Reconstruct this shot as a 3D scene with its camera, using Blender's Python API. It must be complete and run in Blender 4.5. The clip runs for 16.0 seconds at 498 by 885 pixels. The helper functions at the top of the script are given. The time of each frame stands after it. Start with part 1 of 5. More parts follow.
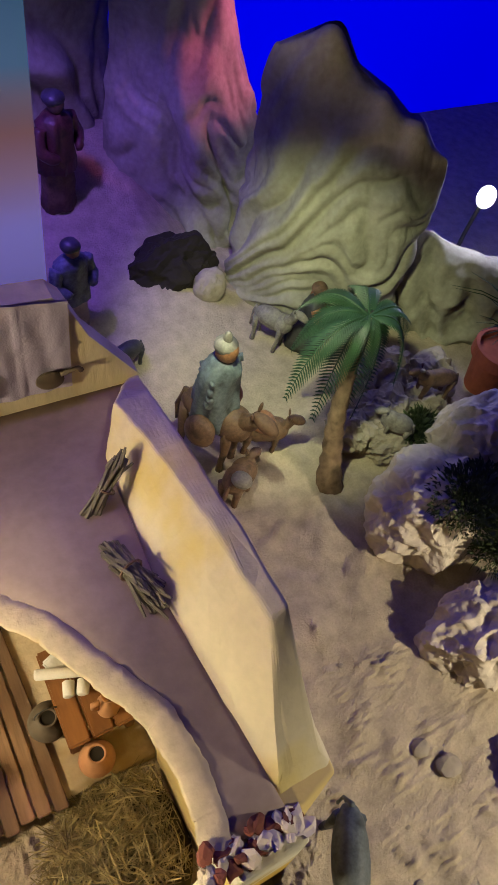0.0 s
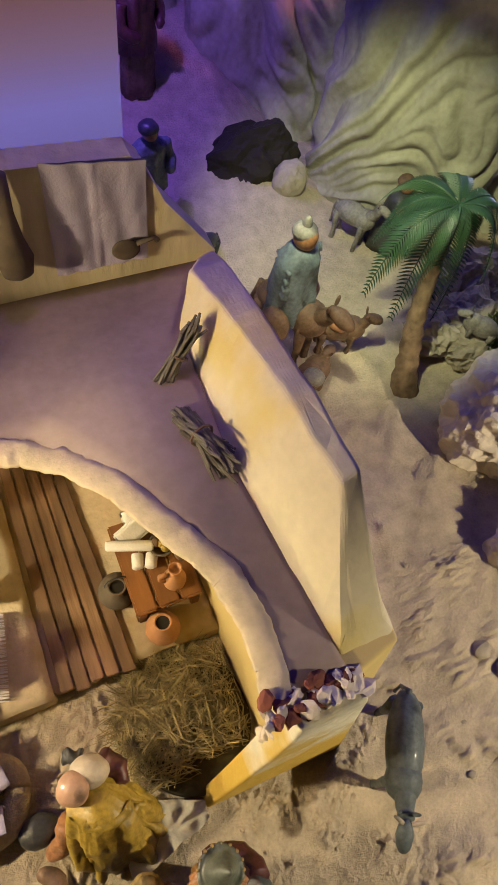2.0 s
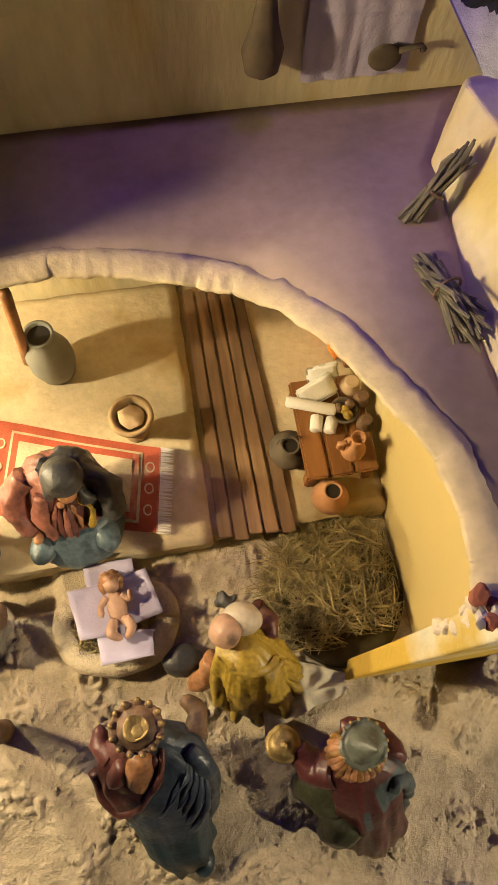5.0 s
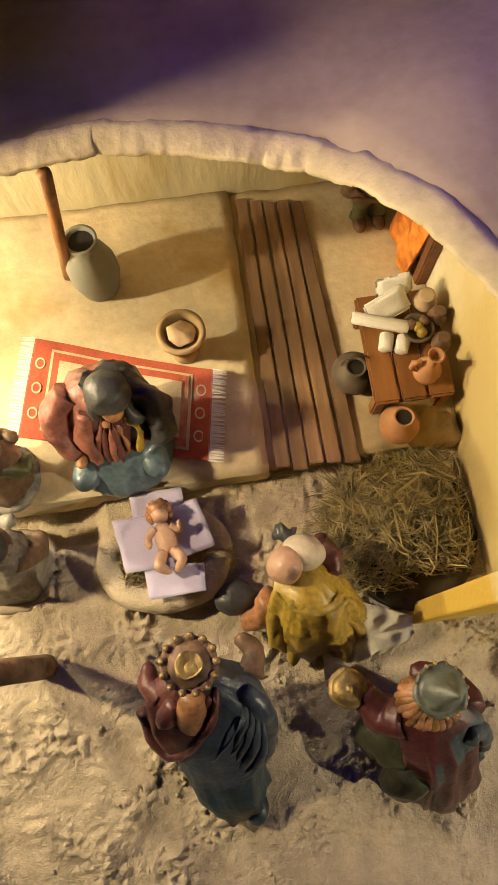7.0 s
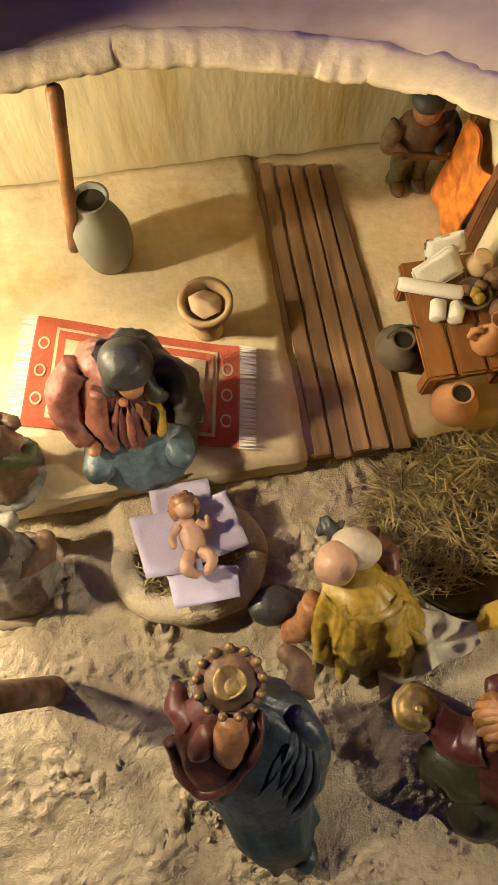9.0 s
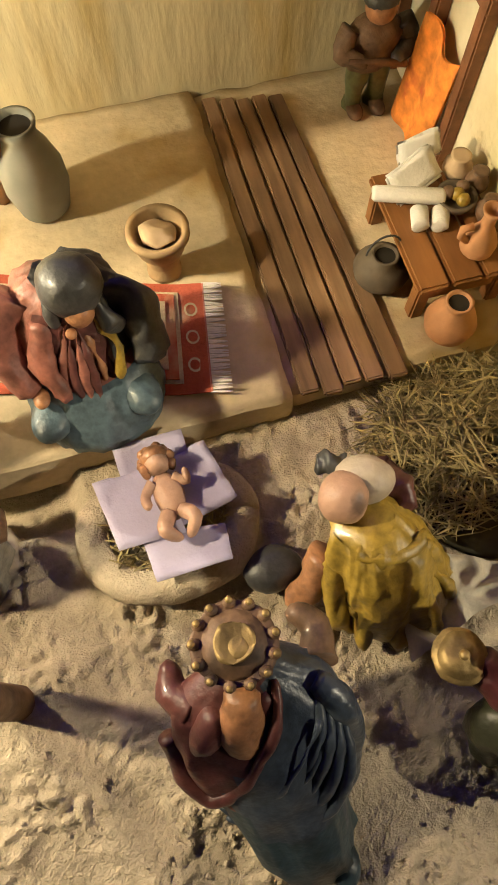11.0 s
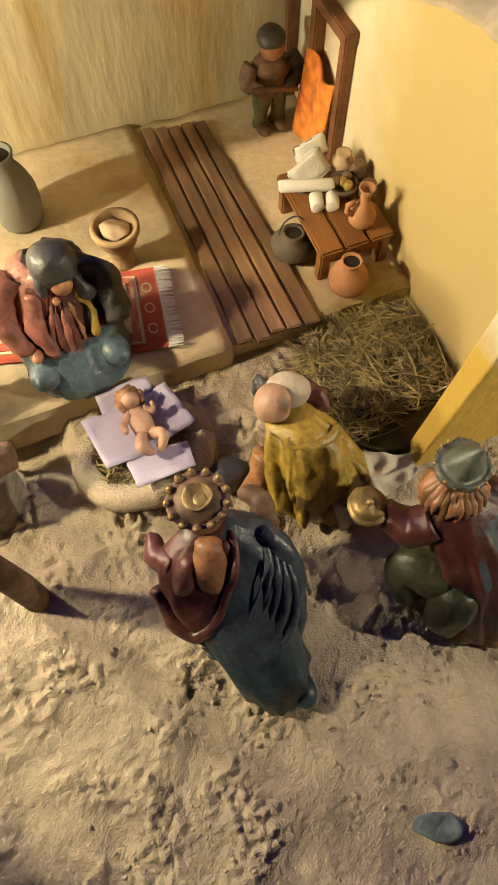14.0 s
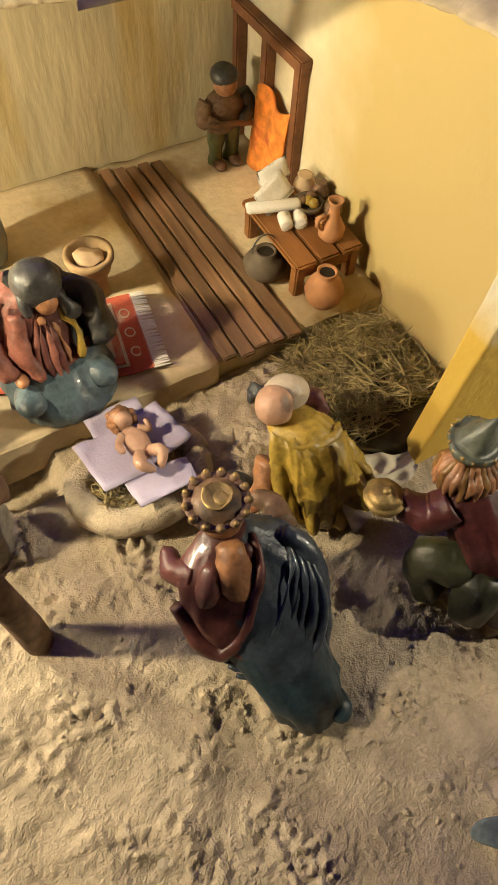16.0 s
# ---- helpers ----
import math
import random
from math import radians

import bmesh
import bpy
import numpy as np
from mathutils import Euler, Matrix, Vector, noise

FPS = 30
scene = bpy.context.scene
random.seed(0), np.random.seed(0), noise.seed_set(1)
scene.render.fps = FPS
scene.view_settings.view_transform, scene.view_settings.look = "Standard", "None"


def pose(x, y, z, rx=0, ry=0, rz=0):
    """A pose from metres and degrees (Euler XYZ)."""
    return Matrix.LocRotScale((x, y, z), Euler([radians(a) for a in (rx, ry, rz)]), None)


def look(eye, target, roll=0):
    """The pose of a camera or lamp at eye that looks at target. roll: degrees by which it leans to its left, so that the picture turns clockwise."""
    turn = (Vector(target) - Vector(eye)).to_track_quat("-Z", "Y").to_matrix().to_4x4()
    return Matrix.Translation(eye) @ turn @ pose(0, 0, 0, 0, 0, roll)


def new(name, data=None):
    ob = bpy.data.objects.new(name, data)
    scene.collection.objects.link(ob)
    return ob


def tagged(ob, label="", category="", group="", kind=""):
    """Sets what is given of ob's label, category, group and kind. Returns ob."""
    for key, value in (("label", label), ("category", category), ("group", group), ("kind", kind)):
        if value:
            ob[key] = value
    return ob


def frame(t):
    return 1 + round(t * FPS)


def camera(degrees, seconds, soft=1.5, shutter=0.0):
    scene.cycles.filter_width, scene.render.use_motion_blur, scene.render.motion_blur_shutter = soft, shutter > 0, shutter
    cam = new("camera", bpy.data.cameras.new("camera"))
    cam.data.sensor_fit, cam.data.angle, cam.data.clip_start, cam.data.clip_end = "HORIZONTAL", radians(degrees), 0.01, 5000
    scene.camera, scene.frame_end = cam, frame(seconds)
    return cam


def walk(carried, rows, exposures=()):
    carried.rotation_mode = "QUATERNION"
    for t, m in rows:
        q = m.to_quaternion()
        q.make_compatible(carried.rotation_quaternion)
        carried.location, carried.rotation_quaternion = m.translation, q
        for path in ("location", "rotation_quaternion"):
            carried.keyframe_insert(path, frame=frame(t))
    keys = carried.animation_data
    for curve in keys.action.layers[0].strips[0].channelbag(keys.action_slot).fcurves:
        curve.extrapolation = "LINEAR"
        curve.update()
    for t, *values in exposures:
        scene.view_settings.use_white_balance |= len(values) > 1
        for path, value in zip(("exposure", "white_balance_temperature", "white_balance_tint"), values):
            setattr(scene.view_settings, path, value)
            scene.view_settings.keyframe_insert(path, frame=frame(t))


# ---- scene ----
cam = camera(40.6, 16.0)
PATH = [
    (0, (-0.0118, 0.1965, 1.0039), (0.2307, 0.4723, 0.5295), 16.24),
    (0.5, (-0.0178, 0.1738, 0.9950), (0.2111, 0.4453, 0.5114), 15.16),
    (1, (-0.0240, 0.1648, 0.9844), (0.1879, 0.4316, 0.4906), 14.41),
    (1.5, (-0.0260, 0.1571, 0.9740), (0.1655, 0.4177, 0.4687), 13.60),
    (2, (-0.0281, 0.1594, 0.9595), (0.1424, 0.4125, 0.4430), 12.69),
    (2.5, (-0.0408, 0.1706, 0.9406), (0.1042, 0.4092, 0.4095), 12.34),
    (3, (-0.0583, 0.1742, 0.9229), (0.0599, 0.4007, 0.3800), 11.08),
    (3.5, (-0.0710, 0.1843, 0.9115), (0.0264, 0.3993, 0.3599), 10.08),
    (4, (-0.0814, 0.1870, 0.9021), (-0.0041, 0.3956, 0.3449), 8.39),
    (4.5, (-0.0959, 0.1906, 0.8939), (-0.0344, 0.3893, 0.3311), 6.92),
    (5, (-0.1041, 0.1856, 0.8792), (-0.0575, 0.3784, 0.3130), 4.57),
    (7.5, (-0.1441, 0.1704, 0.7752), (-0.1342, 0.3262, 0.1959), -4.23),
    (8, (-0.1555, 0.1815, 0.7550), (-0.1459, 0.3305, 0.1739), -4.37),
    (8.5, (-0.1671, 0.1759, 0.7272), (-0.1535, 0.3408, 0.1504), -3.62),
    (11, (-0.2024, 0.1167, 0.5820), (-0.1425, 0.3318, 0.0250), 0.15),
    (11.5, (-0.1954, 0.1015, 0.5616), (-0.1296, 0.3115, 0.0034), -0.68),
    (12, (-0.1992, 0.0796, 0.5478), (-0.1246, 0.2809, -0.0125), 0.11),
    (12.5, (-0.2042, 0.0676, 0.5479), (-0.1218, 0.2674, -0.0119), 1.39),
    (13, (-0.2221, 0.0107, 0.6253), (-0.1361, 0.2294, 0.0733), 0.65),
    (13.5, (-0.2335, -0.0192, 0.6680), (-0.1411, 0.2104, 0.1214), 0.88),
    (14, (-0.2297, -0.0351, 0.6824), (-0.1377, 0.2014, 0.1387), -0.26),
    (14.5, (-0.2403, -0.0528, 0.7012), (-0.1469, 0.1895, 0.1603), -1.00),
    (15, (-0.2550, -0.0556, 0.6945), (-0.1483, 0.1922, 0.1586), -0.46),
    (15.5, (-0.2694, -0.0550, 0.6674), (-0.1384, 0.2039, 0.1423), 0.84),
    (16, (-0.3065, -0.0532, 0.6352), (-0.1380, 0.2134, 0.1248), 3.98),
]
walk(cam, [(t, look(eye, target, roll)) for t, eye, target, roll in PATH], [(0, -0.3, 6300, 10), (3, -0.06, 6750, 10), (5, -0.1, 6900, 10), (8.5, -0.2, 6400, 10), (12.5, -0.07, 6200, 10), (16, -0.09, 6200, 10)])

# The place is a table-top crib landscape. Plan numbers are in units of U metres.
U = 0.12

# ---- light ----
world = bpy.data.worlds.new("world")
scene.world = world
world.use_nodes = True
world.node_tree.nodes["Background"].inputs[0].default_value = (0.5, 0.34, 0.22, 1)
world.node_tree.nodes["Background"].inputs[1].default_value = 0.013


def lamp(name, kind, at, power, colour, size=0.02, target=None, cone=60, blend=0.6):
    data = bpy.data.lights.new(name, kind)
    data.energy, data.color = power, colour
    if kind == "AREA":
        data.size = size
    else:
        data.shadow_soft_size = size
    if kind == "SPOT":
        data.spot_size, data.spot_blend = radians(cone), blend
    ob = new(name, data)
    at = Vector(at) * U
    ob.matrix_world = look(at, Vector(target) * U) if target else Matrix.Translation(at)
    return ob


lamp("warm_lamp", "POINT", (-7.0, 3.4, 5.5), 47, (1.0, 0.8, 0.48), 0.028)
lamp("room_lamp", "POINT", (-5.1, 4.4, 2.65), 11.5, (1.0, 0.88, 0.56), 0.012)
lamp("ceiling_spot", "SPOT", (9.0, -4.0, 6.6), 78, (1.0, 0.86, 0.6), 0.02, (3.1, 1.7, 0.4), 48, 0.5)
lamp("violet_lamp", "SPOT", (0.8, 6.4, 12.5), 11, (0.5, 0.25, 1.0), 0.03, (0.9, 5.7, 2.0), 37, 0.7)
lamp("cliff_spot", "SPOT", (2.6, 5.9, 6.0), 24, (0.95, 1.0, 0.6), 0.015, (5.45, 7.65, 0.8), 60, 0.8)
lamp("pink_spot", "SPOT", (7.2, 9.2, 7.0), 17, (1.0, 0.2, 0.45), 0.02, (5.9, 11.3, 3.6), 24, 0.7)
lamp("blue_spot", "SPOT", (1.2, 10.0, 7.0), 22, (0.26, 0.13, 1.0), 0.03, (3.2, 11.0, 0.8), 64, 0.8)
lamp("bulb_light", "POINT", (9.2, 8.1, 2.75), 2.4, (0.7, 0.7, 1.0), 0.02)


# ---- materials ----
def material(name, colour, rough=0.8, metal=0.0, vary=0.25, scale=8.0, bump=0.3, fine=60.0, spec=0.4, stain=None, coat=0.0, obj_vary=0.0, streak=1.0, glow=0.0, depth=0.004, second_tone=None, grain=0.0):
    """A painted, plastered or earthy surface: two scales of colour noise and relief."""
    m = bpy.data.materials.new(name)
    m.use_nodes = True
    nt = m.node_tree
    b = nt.nodes["Principled BSDF"]
    co = nt.nodes.new("ShaderNodeTexCoord")
    mp = nt.nodes.new("ShaderNodeMapping")
    mp.inputs["Scale"].default_value = streak if isinstance(streak, tuple) else (1, streak, 1)
    nt.links.new(co.outputs["Object"], mp.inputs[0])

    def noise_at(s, detail=6.0):
        n = nt.nodes.new("ShaderNodeTexNoise")
        n.inputs["Scale"].default_value, n.inputs["Detail"].default_value = s, detail
        nt.links.new(mp.outputs[0], n.inputs[0])
        return n

    big, small = noise_at(scale), noise_at(fine)
    dark = [c * (1 - vary) for c in colour]
    light = [min(1, c * (1 + vary)) for c in colour]
    ramp = nt.nodes.new("ShaderNodeValToRGB")
    ramp.color_ramp.elements[0].position, ramp.color_ramp.elements[1].position = 0.3, 0.7
    ramp.color_ramp.elements[0].color = (*dark, 1)
    ramp.color_ramp.elements[1].color = (*light, 1)
    add = nt.nodes.new("ShaderNodeMath")
    add.operation = "MULTIPLY_ADD"
    add.inputs[1].default_value = 0.35
    nt.links.new(small.outputs[0], add.inputs[0])
    scaled = nt.nodes.new("ShaderNodeMath")
    scaled.operation = "MULTIPLY"
    scaled.inputs[1].default_value = 0.65
    nt.links.new(big.outputs[0], scaled.inputs[0])
    nt.links.new(scaled.outputs[0], add.inputs[2])
    nt.links.new(add.outputs[0], ramp.inputs[0])
    out = ramp.outputs[0]
    if stain:
        mask = nt.nodes.new("ShaderNodeValToRGB")
        mask.color_ramp.elements[0].position, mask.color_ramp.elements[1].position = stain[1], stain[1] + 0.14
        other = noise_at(scale * 0.6, 4.0)
        nt.links.new(other.outputs[0], mask.inputs[0])
        mix = nt.nodes.new("ShaderNodeMix")
        mix.data_type = "RGBA"
        nt.links.new(mask.outputs[0], mix.inputs[0])
        nt.links.new(out, mix.inputs[6])
        mix.inputs[7].default_value = (*stain[0], 1)
        out = mix.outputs[2]
    if second_tone:
        # a second tone with a wandering edge across one axis: (colour, axis, place, width)
        cut = nt.nodes.new("ShaderNodeSeparateXYZ")
        nt.links.new(co.outputs["Object"], cut.inputs[0])
        wander = noise_at(14.0, 3.0)
        push = nt.nodes.new("ShaderNodeMath")
        push.operation = "MULTIPLY_ADD"
        push.inputs[1].default_value = 0.16
        nt.links.new(wander.outputs[0], push.inputs[0])
        nt.links.new(cut.outputs[second_tone[1]], push.inputs[2])
        edge = nt.nodes.new("ShaderNodeMapRange")
        edge.inputs[1].default_value, edge.inputs[2].default_value = second_tone[2] + 0.08 + second_tone[3], second_tone[2] + 0.08 - second_tone[3]
        nt.links.new(push.outputs[0], edge.inputs[0])
        tone_mix = nt.nodes.new("ShaderNodeMix")
        tone_mix.data_type = "RGBA"
        nt.links.new(edge.outputs[0], tone_mix.inputs[0])
        nt.links.new(out, tone_mix.inputs[6])
        tone_mix.inputs[7].default_value = (*second_tone[0], 1)
        out = tone_mix.outputs[2]
    if obj_vary:
        info = nt.nodes.new("ShaderNodeObjectInfo")
        hsv = nt.nodes.new("ShaderNodeHueSaturation")
        rng = nt.nodes.new("ShaderNodeMapRange")
        rng.inputs[3].default_value, rng.inputs[4].default_value = 1 - obj_vary, 1 + obj_vary
        nt.links.new(info.outputs["Random"], rng.inputs[0])
        nt.links.new(rng.outputs[0], hsv.inputs["Value"])
        nt.links.new(out, hsv.inputs["Color"])
        out = hsv.outputs[0]
    nt.links.new(out, b.inputs["Base Color"])
    b.inputs["Roughness"].default_value, b.inputs["Metallic"].default_value = rough, metal
    b.inputs["Specular IOR Level"].default_value = spec
    b.inputs["Coat Weight"].default_value = coat
    bp = nt.nodes.new("ShaderNodeBump")
    bp.inputs["Strength"].default_value, bp.inputs["Distance"].default_value = bump, depth
    height = add.outputs[0]
    if grain:
        # single grains on top of the larger relief
        speck = noise_at(fine * 2.6, 3.0)
        more = nt.nodes.new("ShaderNodeMath")
        more.operation = "MULTIPLY_ADD"
        more.inputs[1].default_value = grain
        nt.links.new(speck.outputs[0], more.inputs[0])
        nt.links.new(height, more.inputs[2])
        height = more.outputs[0]
    nt.links.new(height, bp.inputs["Height"])
    nt.links.new(bp.outputs[0], b.inputs["Normal"])
    if glow:
        nt.links.new(out, b.inputs["Emission Color"])
        b.inputs["Emission Strength"].default_value = glow
    return m


SAND = material("sand", (0.47, 0.39, 0.28), 0.95, vary=0.24, scale=38, bump=1.0, fine=240, spec=0.12, depth=0.0065, grain=0.3)
PLASTER = material("plaster", (0.6, 0.53, 0.36), 0.9, vary=0.12, scale=10, bump=0.45, fine=90, spec=0.15, stain=((0.58, 0.46, 0.15), 0.5), depth=0.006)
# pale and yellow zones paint the edge of lamplight into the right wall
WALL_PLASTER = material("lamplit_plaster", (0.66, 0.59, 0.42), 0.9, vary=0.12, scale=10, bump=0.5, fine=90, spec=0.15, stain=((0.6, 0.5, 0.27), 0.56), depth=0.006, second_tone=((0.52, 0.405, 0.175), 1, 0.03, 0.07))
# yellow lower down, paler above
JAMB_PLASTER = material("jamb_plaster", (0.62, 0.58, 0.45), 0.85, vary=0.16, scale=16, bump=0.8, fine=90, spec=0.2, stain=((0.5, 0.36, 0.1), 0.5), depth=0.008, second_tone=((0.55, 0.37, 0.07), 2, 0.2, 0.03))
BACK_PLASTER = material("streaked_plaster", (0.6, 0.53, 0.35), 0.9, vary=0.22, scale=22, bump=0.7, fine=70, spec=0.15, stain=((0.5, 0.38, 0.17), 0.56), depth=0.006, streak=(1, 1, 0.22))
FLOOR_EARTH = material("floor_earth", (0.54, 0.44, 0.29), 0.9, vary=0.25, scale=12, bump=0.8, fine=110, spec=0.15, stain=((0.4, 0.28, 0.12), 0.56))
ROOFING = material("roof_plaster", (0.3, 0.23, 0.21), 0.9, vary=0.25, scale=7, bump=0.5, fine=70, spec=0.15, stain=((0.2, 0.13, 0.1), 0.56))
CUT_EDGE = material("cut_edge", (0.52, 0.43, 0.3), 0.95, vary=0.25, scale=30, bump=0.7, fine=90, spec=0.1, depth=0.006)
WOOD = material("old_wood", (0.19, 0.11, 0.058), 0.7, vary=0.6, scale=30, bump=0.5, fine=140, obj_vary=0.25, streak=0.12)
TABLE_WOOD = material("table_wood", (0.24, 0.10, 0.03), 0.5, vary=0.4, scale=30, bump=0.4, fine=140, streak=0.15)
DOOR_WOOD = material("door_wood", (0.17, 0.07, 0.03), 0.6, vary=0.4, scale=30, bump=0.4, fine=140)
ROCK = material("rock", (0.34, 0.29, 0.22), 0.9, vary=0.35, scale=12, bump=0.9, fine=70, spec=0.2)
PALE_ROCK = material("pale_rock", (0.6, 0.52, 0.42), 0.85, vary=0.25, scale=16, bump=0.8, fine=90, spec=0.2)
CLIFF = material("cliff", (0.36, 0.34, 0.25), 0.9, vary=0.35, scale=11, bump=0.8, fine=80, spec=0.15)
CLAY = material("clay", (0.45, 0.22, 0.10), 0.75, vary=0.2, scale=30, bump=0.3)
PALE_CLAY = material("pale_clay", (0.5, 0.36, 0.22), 0.85, vary=0.2, scale=30, bump=0.3)
GREY_CLAY = material("grey_clay", (0.23, 0.23, 0.2), 0.75, vary=0.15, scale=24, bump=0.2)
BOWL_CLAY = material("bowl_clay", (0.36, 0.24, 0.12), 0.8, vary=0.3, scale=30, bump=0.5)
DARK_CLAY = material("dark_clay", (0.10, 0.075, 0.05), 0.75, vary=0.3, scale=30, bump=0.3)
# near-black that holds the shade of pot hollows and the slope-foot shadow
SHADE_BLACK = material("shade_black", (0.02, 0.015, 0.01), 0.9)
CLOTH = material("white_cloth", (0.42, 0.38, 0.52), 0.95, vary=0.06, scale=40, bump=0.3, fine=400, spec=0.1)
LINEN_DULL = material("dull_linen", (0.46, 0.42, 0.33), 0.95, vary=0.2, scale=30, bump=0.6, fine=200, spec=0.1)
LINEN = material("linen", (0.7, 0.67, 0.62), 0.95, vary=0.08, scale=40, bump=0.4, fine=300, spec=0.1)
HAY = material("hay", (0.29, 0.23, 0.1), 0.8, vary=0.75, scale=45, bump=0.1)
# darkened copy of the hay colour, for the shade between strands
HAY_SHADE = material("hay_shade", (0.06, 0.05, 0.025), 0.95, vary=0.4, scale=40, bump=0.8)
PALM_GREEN = material("palm_leaf", (0.025, 0.06, 0.025), 0.5, vary=0.4, scale=40)
MOSS = material("moss", (0.05, 0.07, 0.025), 0.9, vary=0.5, scale=40, bump=0.8)
BARK = material("bark", (0.2, 0.13, 0.08), 0.9, vary=0.4, scale=60, bump=0.9)
TWIG = material("twig", (0.14, 0.125, 0.09), 0.85, vary=0.4, scale=80, bump=0.5)
RUG_RED = material("rug_red", (0.36, 0.085, 0.05), 0.95, vary=0.3, scale=30, bump=0.6, fine=400, spec=0.05, stain=((0.45, 0.3, 0.2), 0.6))
RUG_CREAM = material("rug_cream", (0.46, 0.38, 0.26), 0.95, vary=0.35, scale=30, bump=0.5, fine=500, spec=0.05)
ORANGE = material("orange_fabric", (0.62, 0.2, 0.03), 0.9, vary=0.5, scale=60, bump=0.4, stain=((0.4, 0.08, 0.02), 0.55))
GOLD = material("gold_paint", (0.3, 0.21, 0.085), 0.55, metal=0.65, vary=0.5, scale=60, bump=0.8)
BRICK = material("red_brick", (0.22, 0.07, 0.045), 0.9, vary=0.4, scale=40, bump=0.8, obj_vary=0.3)
# the backdrop's brightness is emission, in place of lamps shining on it
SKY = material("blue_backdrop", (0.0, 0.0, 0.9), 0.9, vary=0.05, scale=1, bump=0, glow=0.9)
TERRACOTTA = material("terracotta", (0.32, 0.08, 0.04), 0.8, vary=0.2, scale=30)


def paint(name, colour, rough=0.42, vary=0.45, **more):
    return material(name, colour, rough, vary=vary, scale=50, bump=0.35, fine=200, coat=0.15, stain=([c * 0.35 for c in colour], 0.56), **more)


TEAL = paint("teal_paint", (0.075, 0.11, 0.135))
MAROON = paint("maroon_paint", (0.1, 0.034, 0.03))
ROSE = paint("rose_paint", (0.25, 0.095, 0.07), 0.5)
TAN = paint("tan_paint", (0.32, 0.15, 0.07))
BISQUE = paint("bisque_paint", (0.42, 0.25, 0.17), 0.5, 0.15)
PALE = paint("pale_paint", (0.42, 0.35, 0.27), 0.5, 0.15)
OCHRE = paint("ochre_paint", (0.3, 0.2, 0.03))
MOSSY = paint("green_paint", (0.09, 0.10, 0.04))
CHAR = paint("charcoal_paint", (0.05, 0.05, 0.05))
GREY = paint("grey_paint", (0.22, 0.2, 0.17), 0.6)
BROWN = paint("brown_paint", (0.14, 0.08, 0.045), 0.6)
SLATE = paint("slate_paint", (0.13, 0.16, 0.17), 0.55)


# ---- mesh helpers ----
def plan(x, y, z=0.0):
    return Vector((x, y, z)) * U


def settle(bm, origin):
    me = bpy.data.meshes.new("mesh")
    for v in bm.verts:
        v.co = v.co * U - origin
    bmesh.ops.recalc_face_normals(bm, faces=bm.faces)
    bm.to_mesh(me)
    bm.free()
    return me


def place_of(ob):
    p = Vector(ob.location)
    while ob.parent:
        ob = ob.parent
        p += ob.location
    return p


def smooth_all(me, on):
    me.polygons.foreach_set("use_smooth", [on] * len(me.polygons))
    return me


def part(name, bm, mats, parent, label="", smooth=False):
    """One mesh of a thing, built in plan units."""
    me = smooth_all(settle(bm, place_of(parent)), smooth)
    for m in mats if isinstance(mats, (list, tuple)) else [mats]:
        me.materials.append(m)
    ob = new(name, me)
    ob.parent = parent
    return tagged(ob, label)


def thing(name, at, label, category, group="", kind=""):
    ob = new(name)
    ob.location = plan(*at)
    ob.empty_display_size = 0.02
    return tagged(ob, label, category, group, kind)


def solo(name, bm, mats, at, label, category="", group="", kind="", smooth=False):
    """A thing that is one mesh."""
    origin = plan(*at)
    me = smooth_all(settle(bm, origin), smooth)
    for m in mats if isinstance(mats, (list, tuple)) else [mats]:
        me.materials.append(m)
    ob = new(name, me)
    ob.location = origin
    return tagged(ob, label, category, group, kind)


def block(bm, x0, x1, y0, y1, z0, z1, bevel=0.0, mi=0):
    m = Matrix.Translation(((x0 + x1) / 2, (y0 + y1) / 2, (z0 + z1) / 2)) @ Matrix.Diagonal((x1 - x0, y1 - y0, z1 - z0, 1))
    made = bmesh.ops.create_cube(bm, size=1, matrix=m)["verts"]
    faces = {f for v in made for f in v.link_faces}
    for f in faces:
        f.material_index = mi
    if bevel:
        bmesh.ops.bevel(bm, geom=list({e for f in faces for e in f.edges}), offset=bevel, segments=2, affect="EDGES")
    return bm


def loft(bm, rings, mi=0, n=28, cap=True):
    """Rings of (x, y, z, rx, ry, turn, fold depth, folds): a closed skin through them."""
    rows = []
    for ring in rings:
        x, y, z, rx, ry, turn, depth, folds = (tuple(ring) + (0, 0, 0))[:8] if len(ring) < 8 else ring
        c, s, row = math.cos(radians(turn)), math.sin(radians(turn)), []
        for k in range(n):
            a = 2 * math.pi * k / n
            f = 1 + depth * (math.sin(folds * a + z * 3) + 0.5 * math.sin((folds * 2 + 1) * a - z * 2)) if depth else 1
            px, py = rx * f * math.cos(a), ry * f * math.sin(a)
            row.append(bm.verts.new((x + c * px - s * py, y + s * px + c * py, z)))
        rows.append(row)
    for r0, r1 in zip(rows, rows[1:]):
        for k in range(n):
            bm.faces.new((r0[k], r0[(k + 1) % n], r1[(k + 1) % n], r1[k])).material_index = mi
    if cap:
        bm.faces.new(rows[0][::-1]).material_index = mi
        bm.faces.new(rows[-1]).material_index = mi
    return bm


